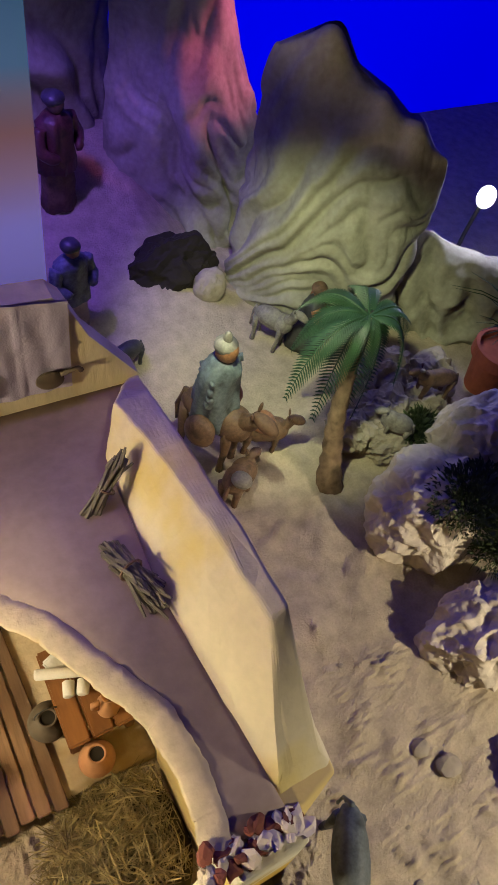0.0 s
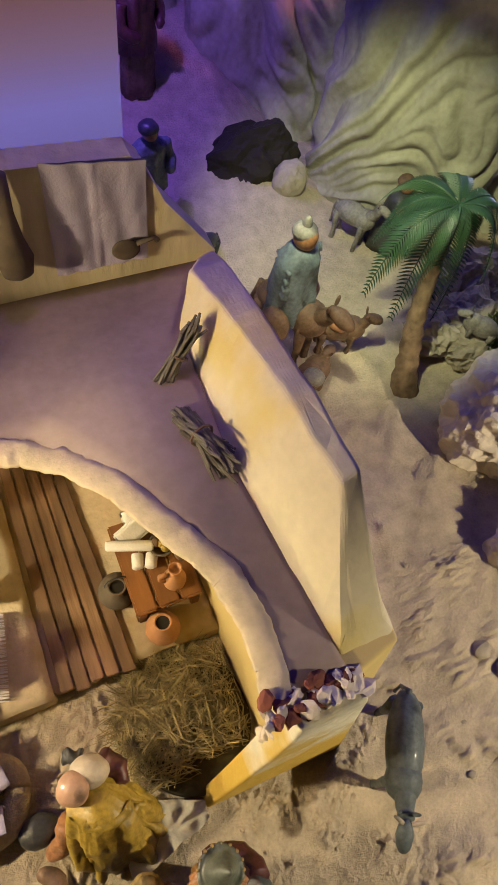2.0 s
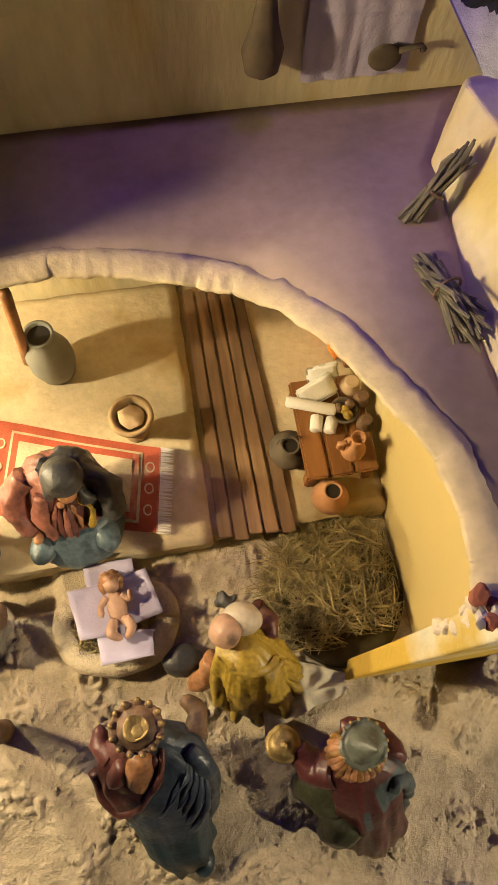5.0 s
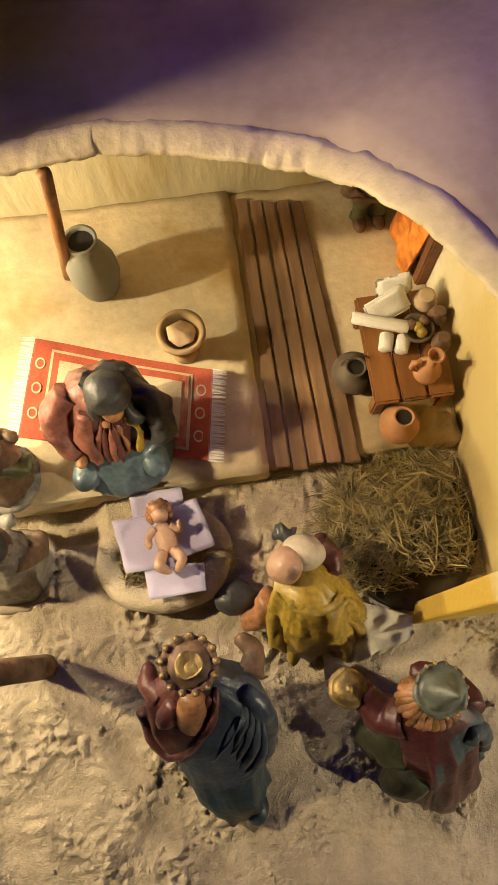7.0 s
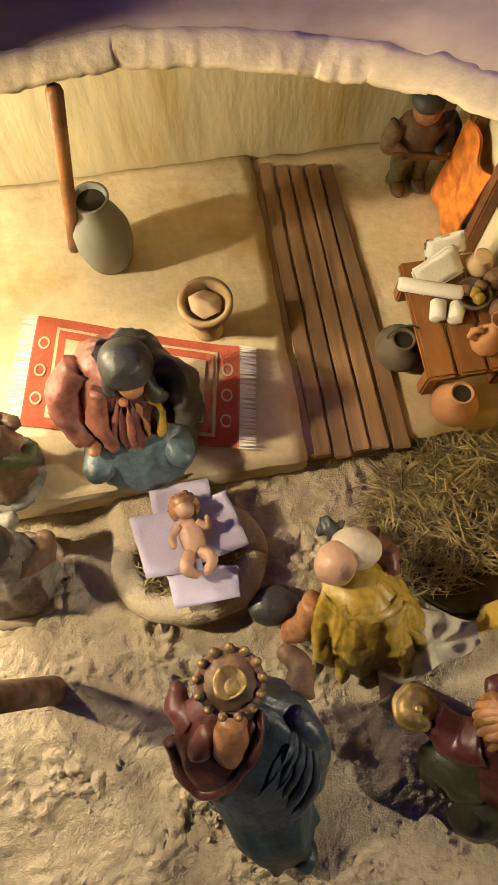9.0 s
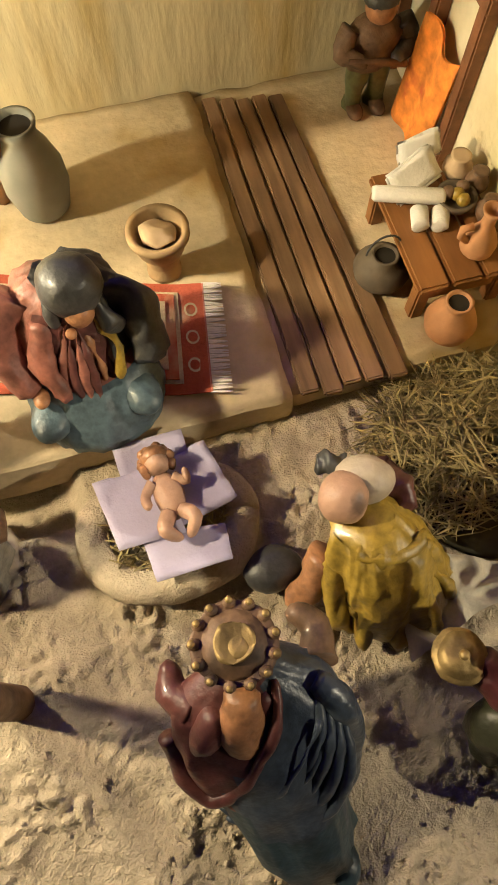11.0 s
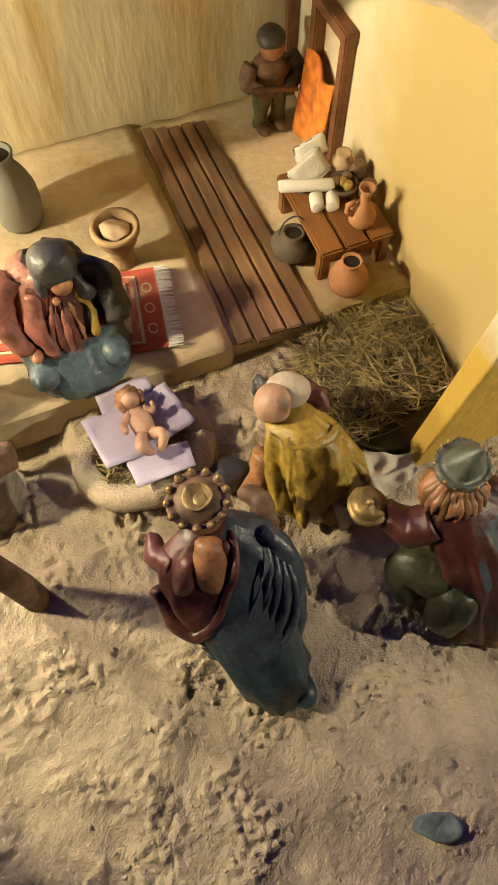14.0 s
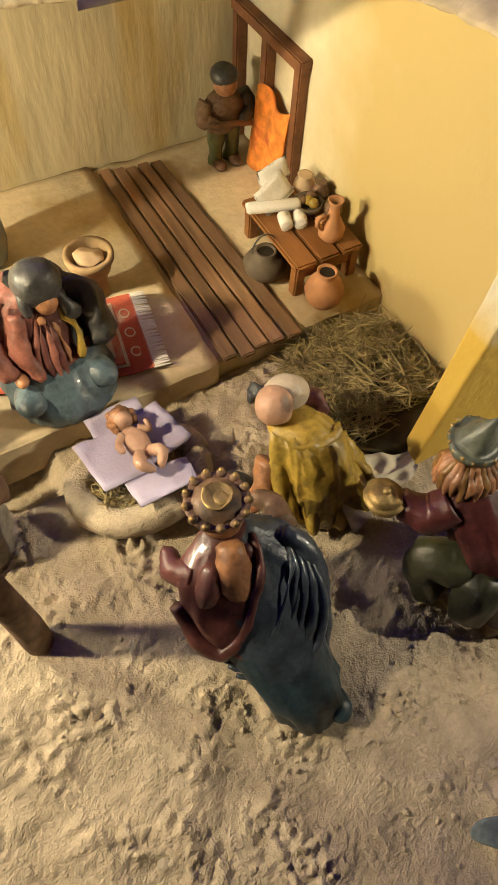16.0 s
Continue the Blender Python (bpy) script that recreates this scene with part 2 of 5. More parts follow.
def ball(bm, c, r, mi=0, turn=(0, 0, 0), u=16, v=10):
    r = (r, r, r) if isinstance(r, (int, float)) else r
    m = Matrix.Translation(c) @ Euler([radians(a) for a in turn]).to_matrix().to_4x4() @ Matrix.Diagonal((*r, 1))
    still = bm.verts.layers.float.get("still")
    for vert in (made := bmesh.ops.create_uvsphere(bm, u_segments=u, v_segments=v, radius=1, matrix=m)["verts"]):
        if still:
            vert[still] = 1.0
        for f in vert.link_faces:
            f.material_index = mi
    return made


def tube(bm, pts, radii, mi=0, n=10, round_off=False):
    """A skin round a line of points."""
    pts = [Vector(p) for p in pts]
    radii = radii if isinstance(radii, (list, tuple)) else [radii] * len(pts)
    if round_off and len(pts) > 2:
        fine, fr = [], []
        for i in range(len(pts) - 1):
            p0, p1, p2, p3 = pts[max(0, i - 1)], pts[i], pts[i + 1], pts[min(len(pts) - 1, i + 2)]
            for k in range(4):
                t = k / 4
                fine.append(0.5 * (2 * p1 + (p2 - p0) * t + (2 * p0 - 5 * p1 + 4 * p2 - p3) * t * t + (3 * p1 - p0 - 3 * p2 + p3) * t ** 3))
                fr.append(radii[i] + (radii[i + 1] - radii[i]) * t)
        pts, radii = fine + [pts[-1]], fr + [radii[-1] * 0.6]
    rows, side = [], None
    for i, p in enumerate(pts):
        d = (pts[min(i + 1, len(pts) - 1)] - pts[max(i - 1, 0)]).normalized()
        side = d.orthogonal().normalized() if side is None else (side - d * side.dot(d)).normalized()
        up = d.cross(side)
        rows.append([bm.verts.new(p + radii[i] * (math.cos(2 * math.pi * k / n) * side + math.sin(2 * math.pi * k / n) * up)) for k in range(n)])
    for r0, r1 in zip(rows, rows[1:]):
        for k in range(n):
            bm.faces.new((r0[k], r0[(k + 1) % n], r1[(k + 1) % n], r1[k])).material_index = mi
    bm.faces.new(rows[0][::-1]).material_index = mi
    bm.faces.new(rows[-1]).material_index = mi
    return bm


def spin(bm, x, y, z, profile, mi=0, n=24):
    """A turned pot: profile of (radius, height)."""
    return loft(bm, [(x, y, z + h, r, r) for r, h in profile], mi, n)


def rough_up(bm, amount, size, seed=0):
    for v in bm.verts:
        v.co += noise.noise_vector(v.co * size + Vector((seed, seed, 0))) * amount


def wall_from(bm, outline, y0, y1, mi=0):
    """A slab between y0 and y1 with an outline of (x, z)."""
    a = [bm.verts.new((x, y0, z)) for x, z in outline]
    b = [bm.verts.new((x, y1, z)) for x, z in outline]
    bm.faces.new(a)
    bm.faces.new(b[::-1])
    for k in range(len(a)):
        bm.faces.new((a[k], b[k], b[(k + 1) % len(a)], a[(k + 1) % len(a)])).material_index = mi


def ease(x, a, b):
    t = min(1, max(0, (x - a) / (b - a)))
    return t * t * (3 - 2 * t)


def ground_z(x, y):
    yard = -0.2 + 0.5 * ease(y, -1.8, 2.5)
    z = yard + (0.0 - yard) * ease(x, 0.9, 2.4)
    z += max(0, 0.3 * (y - 8.0)) * (1 - ease(x, 4.2, 6.0)) if y > 8 else 0
    return z


# ---- ground ----
def ground_top(x, y):
    """Height of the crumbly sand."""
    p = Vector((x, y, 0))
    z = ground_z(x, y) + 0.05 * noise.noise(p * 1.3) + 0.03 * noise.noise(p * 3.5)
    lump = noise.noise(p * 7 + Vector((3, 1, 0)))
    crumb = noise.noise(p * 2.1 + Vector((9, 4, 0)))
    patch = max(0, crumb + 0.05 + 0.2 * ease(y, -1.2, 0.2))
    z += 0.035 * max(0, lump) * (0.4 + max(0, crumb)) + 0.14 * patch * abs(noise.noise(p * 8)) + 0.1 * patch * abs(noise.noise(p * 14)) + 0.04 * noise.noise(p * 25) * (0.35 + max(0, crumb))
    # clods with sharp rims where the sand has crusted and broken
    crust = noise.noise(p * 3.1 + Vector((5, 8, 0)))
    if crust > 0:
        z += 0.042 * crust * max(0, 0.6 - abs(noise.noise(p * 17 + Vector((2, 7, 0)))) * 2.4) + 0.03 * crust * noise.noise(p * 38)
    # trench between the sand and the step of the house
    z -= 0.24 * ease(y, 2.42, 2.5) * (1 - ease(y, 2.9, 3.0)) * (1 - ease(x, -2.6, -2.4))
    return z


def build_ground():
    bm = bmesh.new()
    xs = np.concatenate([np.arange(-26, -3.9, 2.0), np.arange(-3.8, 2.4, 0.022), np.arange(2.4, 7, 0.06), np.arange(7, 30, 1.2)])
    ys = np.concatenate([np.arange(-24, -2.3, 1.0), np.arange(-2.2, 3.0, 0.022), np.arange(3.0, 7, 0.07), np.arange(7, 13, 0.25), np.arange(13, 15, 0.9)])
    rows = []
    for y in ys:
        row = []
        for x in xs:
            z = ground_top(x, y)
            row.append(bm.verts.new((x, y, z)))
        rows.append(row)
    for r0, r1 in zip(rows, rows[1:]):
        for k in range(len(xs) - 1):
            bm.faces.new((r0[k], r0[k + 1], r1[k + 1], r1[k]))
    solo("ground", bm, SAND, (0, 0, 0), "uneven beige sand of the landscape base", "ground", kind="structure", smooth=True)


build_ground()


# ---- house ----
house = thing("house", (-1, 4, 0.2), "plastered flat-roofed house with an open cut-away front", "house", kind="structure")
ROOF_EDGE = [(0.78, 1.72), (0.83, 1.95), (0.84, 2.26), (0.78, 2.66), (0.67, 2.92), (0.545, 3.14), (0.285, 3.68), (-0.05, 4.12), (-0.35, 4.36), (-0.63, 4.5), (-1.12, 4.63), (-1.45, 4.7), (-1.76, 4.74), (-2.1, 4.7), (-2.6, 4.66), (-5.5, 4.62)]
ROOF_RIM = [(1.24, 1.7), (1.22, 2.0), (1.19, 2.4), (1.14, 2.9), (1.1, 3.4), (1.12, 4.0), (1.16, 4.6), (1.22, 5.0), (1.8, 5.92), (1.0, 5.92), (0.2, 5.92), (-0.8, 5.92), (-1.76, 5.92), (-2.1, 5.92), (-2.6, 5.92), (-5.5, 5.92)]


def roof_z(x, y):
    return 3.0 + 0.37 * ease(x, -0.6, 0.8) * (1 - ease(y, 4.2, 6.0))


def jamb_x(z):
    """The cut edge of the arched front, at a height."""
    return 0.2 + 0.68 * (1 - (1 - min(1, z / 3.3)) ** 1.35) - 0.1 * ease(z, 2.6, 3.3)


def weather(bm, cuts):
    """Rounds and wears the edges of a plaster piece."""
    bmesh.ops.recalc_face_normals(bm, faces=bm.faces)
    sharp = [e for e in bm.edges if len(e.link_faces) == 2 and e.calc_face_angle() > 0.5]
    bmesh.ops.bevel(bm, geom=sharp, offset=0.03, segments=3, profile=0.5, affect="EDGES")
    if cuts:
        bmesh.ops.subdivide_edges(bm, edges=[e for e in bm.edges if e.calc_length() > 0.12], cuts=cuts, use_grid_fill=True)
        rough_up(bm, 0.014, 6)


def build_house():
    bm = bmesh.new()
    rows = []
    for (x0, y0), (x1, y1) in zip(ROOF_EDGE, ROOF_RIM):
        row = [bm.verts.new((x0, y0, roof_z(x0, y0) - 0.1))]
        for k in range(9):
            x, y = x0 + (x1 - x0) * k / 8, y0 + (y1 - y0) * k / 8
            row.append(bm.verts.new((x, y, roof_z(x, y) + 0.012 * noise.noise(Vector((x * 3, y * 3, 0))))))
        row.append(bm.verts.new((x1, y1, roof_z(x1, y1) - 0.1)))
        rows.append(row)
    for r0, r1 in zip(rows, rows[1:]):
        for k in range(10):
            bm.faces.new((r0[k], r0[k + 1], r1[k + 1], r1[k]))
        bm.faces.new((r0[10], r0[0], r1[0], r1[10]))
    bm.faces.new(rows[0])
    bm.faces.new(rows[-1][::-1])
    part("roof", bm, ROOFING, house, "flat plaster roof with a curved cut edge", True)
    # unseen roof strip added to carry the shading blocks
    bm = bmesh.new()
    block(bm, -5.5, -3.6, 3.85, 4.6, 2.9, 3.0, 0.015)
    part("roof", bm, ROOFING, house)
    # rough plaster lip along the cut
    bm = bmesh.new()
    pts = []
    for (x0, y0), (x1, y1) in zip(ROOF_EDGE, ROOF_EDGE[1:]):
        for k in range(16):
            pts.append((x0 + (x1 - x0) * k / 16, y0 + (y1 - y0) * k / 16))
    rows = []
    for i, (x, y) in enumerate(pts):
        ax, ay = pts[max(0, i - 1)]
        bx, by = pts[min(len(pts) - 1, i + 1)]
        d = Vector((bx - ax, by - ay)).normalized()
        ox, oy = -d.y, d.x
        z, row = roof_z(x, y), []
        for w, h in ((-0.05, -0.02), (-0.03, 0.012), (0.03, 0.014), (0.1, -0.012), (0.16, -0.045), (0.18, -0.075), (0.15, -0.09), (0.08, -0.095), (-0.05, -0.095)):
            j = noise.noise_vector(Vector((x * 5, y * 5, w * 14 + h * 9)))
            f = noise.noise_vector(Vector((x * 17, y * 17, w * 30 + h * 20)))
            row.append(bm.verts.new((x + ox * w + 0.018 * j.x + 0.012 * f.x, y + oy * w + 0.018 * j.y + 0.012 * f.y, z + h + 0.014 * j.z + 0.012 * f.z)))
        rows.append(row)
    for r0, r1 in zip(rows, rows[1:]):
        for k in range(9):
            bm.faces.new((r0[k], r0[(k + 1) % 9], r1[(k + 1) % 9], r1[k]))
    bm.faces.new(rows[0])
    bm.faces.new(rows[-1][::-1])
    part("roof_lip", bm, CUT_EDGE, house, "rough plaster lip along the cut", True)
    # back wall with its window
    bm = bmesh.new()
    wall_from(bm, [(-5.5, 0.2), (-0.67, 0.2), (-0.67, 4.45), (-5.5, 4.5)], 5.9, 6.15)
    wall_from(bm, [(-0.67, 0.2), (0.0, 0.2), (0.0, 2.13), (-0.67, 2.13)], 5.9, 6.15)
    wall_from(bm, [(-0.67, 2.62), (0.0, 2.62), (0.0, 4.42), (-0.67, 4.45)], 5.9, 6.15)
    wall_from(bm, [(0.0, 0.2), (1.95, 0.2), (1.93, 3.1), (1.4, 3.82), (1.22, 4.22), (1.1, 4.35), (0.0, 4.42)], 5.9, 6.15)
    part("back_wall", bm, BACK_PLASTER, house)
    # right wall, battered outside, with the parapet
    bm = bmesh.new()
    inner_low = [(1.02, 1.5, 0.1), (1.0, 2.6, 0.1), (1.0, 4.0, 0.1), (1.0, 5.95, 0.1)]
    inner_up = [(1.02, 1.62, 3.34), (1.0, 2.6, 3.34), (1.0, 4.0, 3.3), (1.0, 5.95, 2.97)]
    outer_low = [(2.2, 1.6, -0.2), (2.3, 2.6, -0.2), (2.3, 4.0, -0.2), (2.3, 6.1, -0.2)]
    outer_up = [(1.68, 1.78, 3.34), (1.76, 2.7, 3.34), (1.7, 4.2, 3.3), (1.95, 6.05, 2.97)]
    grid = [[bm.verts.new(p) for p in line] for line in (inner_low, inner_up, outer_up, outer_low)]
    for a in range(4):
        for k in range(3):
            bm.faces.new((grid[a][k], grid[a][k + 1], grid[(a + 1) % 4][k + 1], grid[(a + 1) % 4][k]))
    for k in (0, 3):
        bm.faces.new([grid[a][k] for a in range(4)])
    weather(bm, 0)
    part("right_wall", bm, WALL_PLASTER, house)
    bm = bmesh.new()
    foot_in = [(1.22, 1.82, 3.33), (1.15, 2.54, 3.33), (1.09, 3.34, 3.33), (1.12, 4.1, 3.3), (1.18, 4.94, 3.15), (1.76, 5.88, 2.98)]
    top_in = [(1.3, 1.95, 3.42), (1.52, 2.74, 4.1), (1.5, 3.5, 4.03), (1.45, 4.3, 3.92), (1.34, 5.12, 3.78), (1.78, 5.88, 3.1)]
    top_out = [(1.58, 1.95, 3.42), (1.67, 2.78, 4.13), (1.69, 3.5, 4.06), (1.68, 4.3, 3.95), (1.7, 5.15, 3.74), (1.92, 5.9, 3.1)]
    foot_out = [(1.7, 1.78, 3.3), (1.78, 2.7, 3.3), (1.72, 3.5, 3.28), (1.74, 4.3, 3.25), (1.8, 5.1, 3.1), (1.96, 5.9, 2.96)]
    grid = [[bm.verts.new(p) for p in line] for line in (foot_in, top_in, top_out, foot_out)]
    for a in range(4):
        for k in range(5):
            bm.faces.new((grid[a][k], grid[a][k + 1], grid[(a + 1) % 4][k + 1], grid[(a + 1) % 4][k]))
    for k in (0, 5):
        bm.faces.new([grid[a][k] for a in range(4)])
    weather(bm, 5)
    part("parapet", bm, PLASTER, house, "thick plaster parapet along the roof edge")
    # front stub of the cut-away arch
    bm = bmesh.new()
    wall_from(bm, [(0.2, 0.05), (1.85, -0.1), (1.3, 3.33)] + [(jamb_x(z), z) for z in (3.33, 2.8, 2.3, 1.8, 1.3, 0.8, 0.4)], 1.5, 1.78)
    for v in bm.verts:
        v.co.y = 1.32 + 0.18 * v.co.z / 3.3 if v.co.y < 1.6 else 1.5 + 0.28 * v.co.z / 3.3
    weather(bm, 0)
    part("front_wall", bm, JAMB_PLASTER, house, "plaster stub of the arched front")
    # two unseen blocks added to keep warm_lamp off the roof and back wall
    bm = bmesh.new()
    block(bm, -5.5, -3.6, 4.58, 5.9, 3.03, 5.2, 0.04)
    part("upper_wall", bm, PLASTER, house)
    bm = bmesh.new()
    block(bm, -5.5, -3.6, 4.28, 4.575, 3.03, 4.3, 0.04)
    part("upper_wall", bm, PLASTER, house)
    # unseen slab added to cast the shadow over the yard's near left
    bm = bmesh.new()
    block(bm, -8.2, -5.3, 1.42, 1.56, -0.2, 5.6, 0.03)
    part("side_wall", bm, PLASTER, house)
    # floor and platforms
    bm = bmesh.new()
    block(bm, -5.5, -0.84, 2.84, 5.92, 0.1, 0.61, 0.02)
    bmesh.ops.subdivide_edges(bm, edges=[e for e in bm.edges if e.calc_length() > 0.3], cuts=40, use_grid_fill=True)
    rough_up(bm, 0.022, 4)
    part("platform", bm, FLOOR_EARTH, house, "raised clay floor with a worn step", True)
    bm = bmesh.new()
    block(bm, -0.86, 1.02, 2.92, 5.92, 0.1, 0.54, 0.03)
    bmesh.ops.subdivide_edges(bm, edges=[e for e in bm.edges if e.calc_length() > 0.3], cuts=24, use_grid_fill=True)
    rough_up(bm, 0.018, 4)
    part("platform", bm, FLOOR_EARTH, house, "", True)


build_house()


def build_planks():
    walk_way = thing("plank_walkway", (-0.38, 4.3, 0.54), "dark worn wooden planks laid side by side", "planks")
    for i in range(5):
        bm = bmesh.new()
        a0, a1 = -0.78 + 0.162 * i, -0.78 + 0.14 * i
        y0, y1 = 2.84 + random.uniform(-0.03, 0.05), 5.78 - 0.03 * i + random.uniform(-0.03, 0.03)
        block(bm, 0, 0.14, y0, y1, 0.53, 0.592 + random.uniform(-0.016, 0.01), 0.012)
        bmesh.ops.bisect_plane(bm, geom=bm.verts[:] + bm.edges[:] + bm.faces[:], plane_co=(0, 3.8, 0), plane_no=(0, 1, 0))
        bmesh.ops.bisect_plane(bm, geom=bm.verts[:] + bm.edges[:] + bm.faces[:], plane_co=(0, 4.8, 0), plane_no=(0, 1, 0))
        for v in bm.verts:
            s = (v.co.y - y0) / (y1 - y0)
            v.co.x = a0 + (a1 - a0) * s + v.co.x * (1 - 0.12 * s) + 0.02 * noise.noise(Vector((i * 3, v.co.y * 2, 0)))
        part("plank", bm, WOOD, walk_way)


build_planks()


# rubble along the front of the roof
for i in range(44):
    bm = bmesh.new()
    bmesh.ops.create_icosphere(bm, subdivisions=2, radius=1)
    k, w = random.random(), random.uniform(0.03, 0.075)
    size = Vector((w, w * random.uniform(0.7, 1.6), w * random.uniform(0.4, 0.8)))
    for v in bm.verts:
        v.co = v.co * (1 + 0.5 * noise.noise(v.co * 1.6 + Vector((i * 3, 0, 0))))
        v.co = Vector((v.co.x * size.x, v.co.y * size.y, v.co.z * size.z))
    bmesh.ops.transform(bm, matrix=pose(0.6 + 0.72 * k, 1.72 - 0.02 * k + random.uniform(-0.13, 0.05), 3.36 + random.uniform(-0.05, 0.03), random.uniform(-35, 35), random.uniform(-35, 35), random.uniform(0, 180)), verts=bm.verts)
    part("brick", bm, BRICK if i % 5 < 2 else PALE_ROCK, house)
for i in range(26):
    bm = bmesh.new()
    bmesh.ops.create_icosphere(bm, subdivisions=2, radius=1)
    z, w = random.uniform(2.0, 3.34), random.uniform(0.03, 0.075)
    for v in bm.verts:
        v.co = v.co * w * (1 + 0.25 * noise.noise(v.co * 1.8 + Vector((i * 5, 3, 0))))
    bmesh.ops.transform(bm, matrix=pose(jamb_x(z) + 0.02, random.uniform(1.52, 1.62) + 0.2 * (z - 1.6) / 1.7, z, 0, 15, random.uniform(0, 180)) @ Matrix.Diagonal((0.7, 1, 1, 1)), verts=bm.verts)
    part("plaster_crumb", bm, PALE_ROCK, house)

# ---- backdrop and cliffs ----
# board that glows by itself and spills blue on the set
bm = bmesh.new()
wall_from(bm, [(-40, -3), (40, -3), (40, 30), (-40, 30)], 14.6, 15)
solo("backdrop", bm, SKY, (0, 19, 0), "plain blue backdrop board with its own glow", "backdrop", kind="structure")

# painted evening sky; its emission replaces light falling on the board
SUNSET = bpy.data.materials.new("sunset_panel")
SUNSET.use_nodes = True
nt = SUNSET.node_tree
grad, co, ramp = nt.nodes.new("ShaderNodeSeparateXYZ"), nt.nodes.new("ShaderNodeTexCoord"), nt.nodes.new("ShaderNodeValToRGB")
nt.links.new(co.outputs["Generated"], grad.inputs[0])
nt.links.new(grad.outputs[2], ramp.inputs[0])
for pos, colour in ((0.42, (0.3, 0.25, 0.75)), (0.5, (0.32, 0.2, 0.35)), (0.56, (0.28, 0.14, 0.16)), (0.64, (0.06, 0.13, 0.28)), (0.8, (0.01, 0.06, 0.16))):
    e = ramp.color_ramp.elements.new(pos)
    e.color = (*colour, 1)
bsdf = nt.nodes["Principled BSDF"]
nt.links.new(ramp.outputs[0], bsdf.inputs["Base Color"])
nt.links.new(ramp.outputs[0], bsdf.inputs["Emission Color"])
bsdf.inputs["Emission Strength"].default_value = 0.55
bsdf.inputs["Roughness"].default_value = 0.8
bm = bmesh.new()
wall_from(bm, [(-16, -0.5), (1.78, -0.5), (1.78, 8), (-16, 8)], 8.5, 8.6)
solo("sky_panel", bm, SUNSET, (-6, 8.5, -0.5), "painted board with a blue and pink evening sky, self-glowing", "backdrop", kind="structure")


def crag(name, a, b, half, heights, seed, label, steps=150, levels=70, mat=None, fold=0.22, slant=0.5, fan=0.0):
    """A folded rock sheet standing round the line a-b, with a height for each stretch."""
    a, b = Vector(a), Vector(b)
    along = (b - a)
    side = Vector((-along.y, along.x)).normalized()
    bm = bmesh.new()
    rows = []
    for j in range(levels):
        v = j / (levels - 1)
        row = []
        for i in range(steps):
            ang = 2 * math.pi * i / steps
            u = 0.5 + 0.5 * math.cos(ang) * (1 + 0.06 * math.sin(3 * ang))
            g = min(0.999, max(0, u)) * (len(heights) - 1)
            k = int(g)
            h = heights[k] + (heights[k + 1] - heights[k]) * ease(g - k, 0, 1)
            taper = (1 - v ** 3) ** 0.5
            w = half * math.sin(ang) * (0.15 + 0.85 * taper)
            cu = 0.5 + (u - 0.5) * (0.88 + 0.12 * taper)
            p = a + along * cu + side * w
            q = Vector((u * 7 + seed + v * slant * 3, math.sin(ang) * 1.2, v * 2.0 - u * slant + seed))
            ridge = 1 - abs(2 * noise.noise(q * 0.9)) * 1.5
            ridge += 0.6 * (1 - abs(2 * noise.noise(q * 2.3))) + 0.16 * (1 - abs(2 * noise.noise(q * 5.5))) + 0.12 * noise.noise(q * 13)
            if fan:
                # broad pleats that spread upwards from one foot of the cliff
                th, far = math.atan2(v * 1.5, u + 0.12), math.hypot(v * 1.5, u + 0.12)
                w2 = Vector((th * fan + 0.9 * noise.noise(Vector((th * 2.4, far * 2.6, seed))), far * 0.9 + math.sin(ang) * 0.8, seed))
                ridge = 0.35 + 1.5 * abs(noise.noise(w2)) + 0.75 * abs(noise.noise(w2 * 2.3)) + 0.35 * noise.noise(Vector((far * 3.2, th, seed))) + 0.06 * noise.noise(q * 9)
            d = fold * (ridge - 0.9) * (0.35 + 0.65 * math.sin(math.pi * min(1, 0.12 + v * 0.9)))
            out = (side * math.sin(ang) + along.normalized() * math.cos(ang) * 0.6)
            p = p + out * d
            row.append(bm.verts.new((p.x, p.y, -0.3 + (h + 0.3) * v + 0.08 * noise.noise(Vector((u * 9, seed, v * 4))))))
        rows.append(row)
    for r0, r1 in zip(rows, rows[1:]):
        for i in range(steps):
            bm.faces.new((r0[i], r0[(i + 1) % steps], r1[(i + 1) % steps], r1[i]))
    bm.faces.new(rows[-1])
    return solo(name, bm, mat or CLIFF, (*((a + b) / 2), 0), label, "cliff", "cliffs round the valley", smooth=True)


crag("cliff", (5.55, 10.1), (7.75, 7.85), 0.7, [4.3, 4.75, 4.2, 3.95, 3.5], 3.0, "tall folded grey-green plaster cliff", 240, 110, fold=0.33, slant=2.2, fan=4.2)
crag("cliff", (6.3, 11.0), (4.2, 12.8), 0.7, [3.0, 4.4, 5.0, 5.4], 9.0, "pink-lit rugged plaster cliff", 200, 90, fold=0.5, fan=2.6)
crag("cliff", (4.6, 13.6), (0.6, 13.4), 0.8, [5.6, 5.4, 5.8], 14.0, "violet-lit dark plaster cliff", 200, 90, fold=0.5, slant=1.5, fan=3.4)
crag("cliff", (7.9, 8.3), (10.8, 6.7), 0.5, [2.0, 1.7, 1.6, 1.5], 21.0, "low rock bank beside the tall cliff", 90, 40)


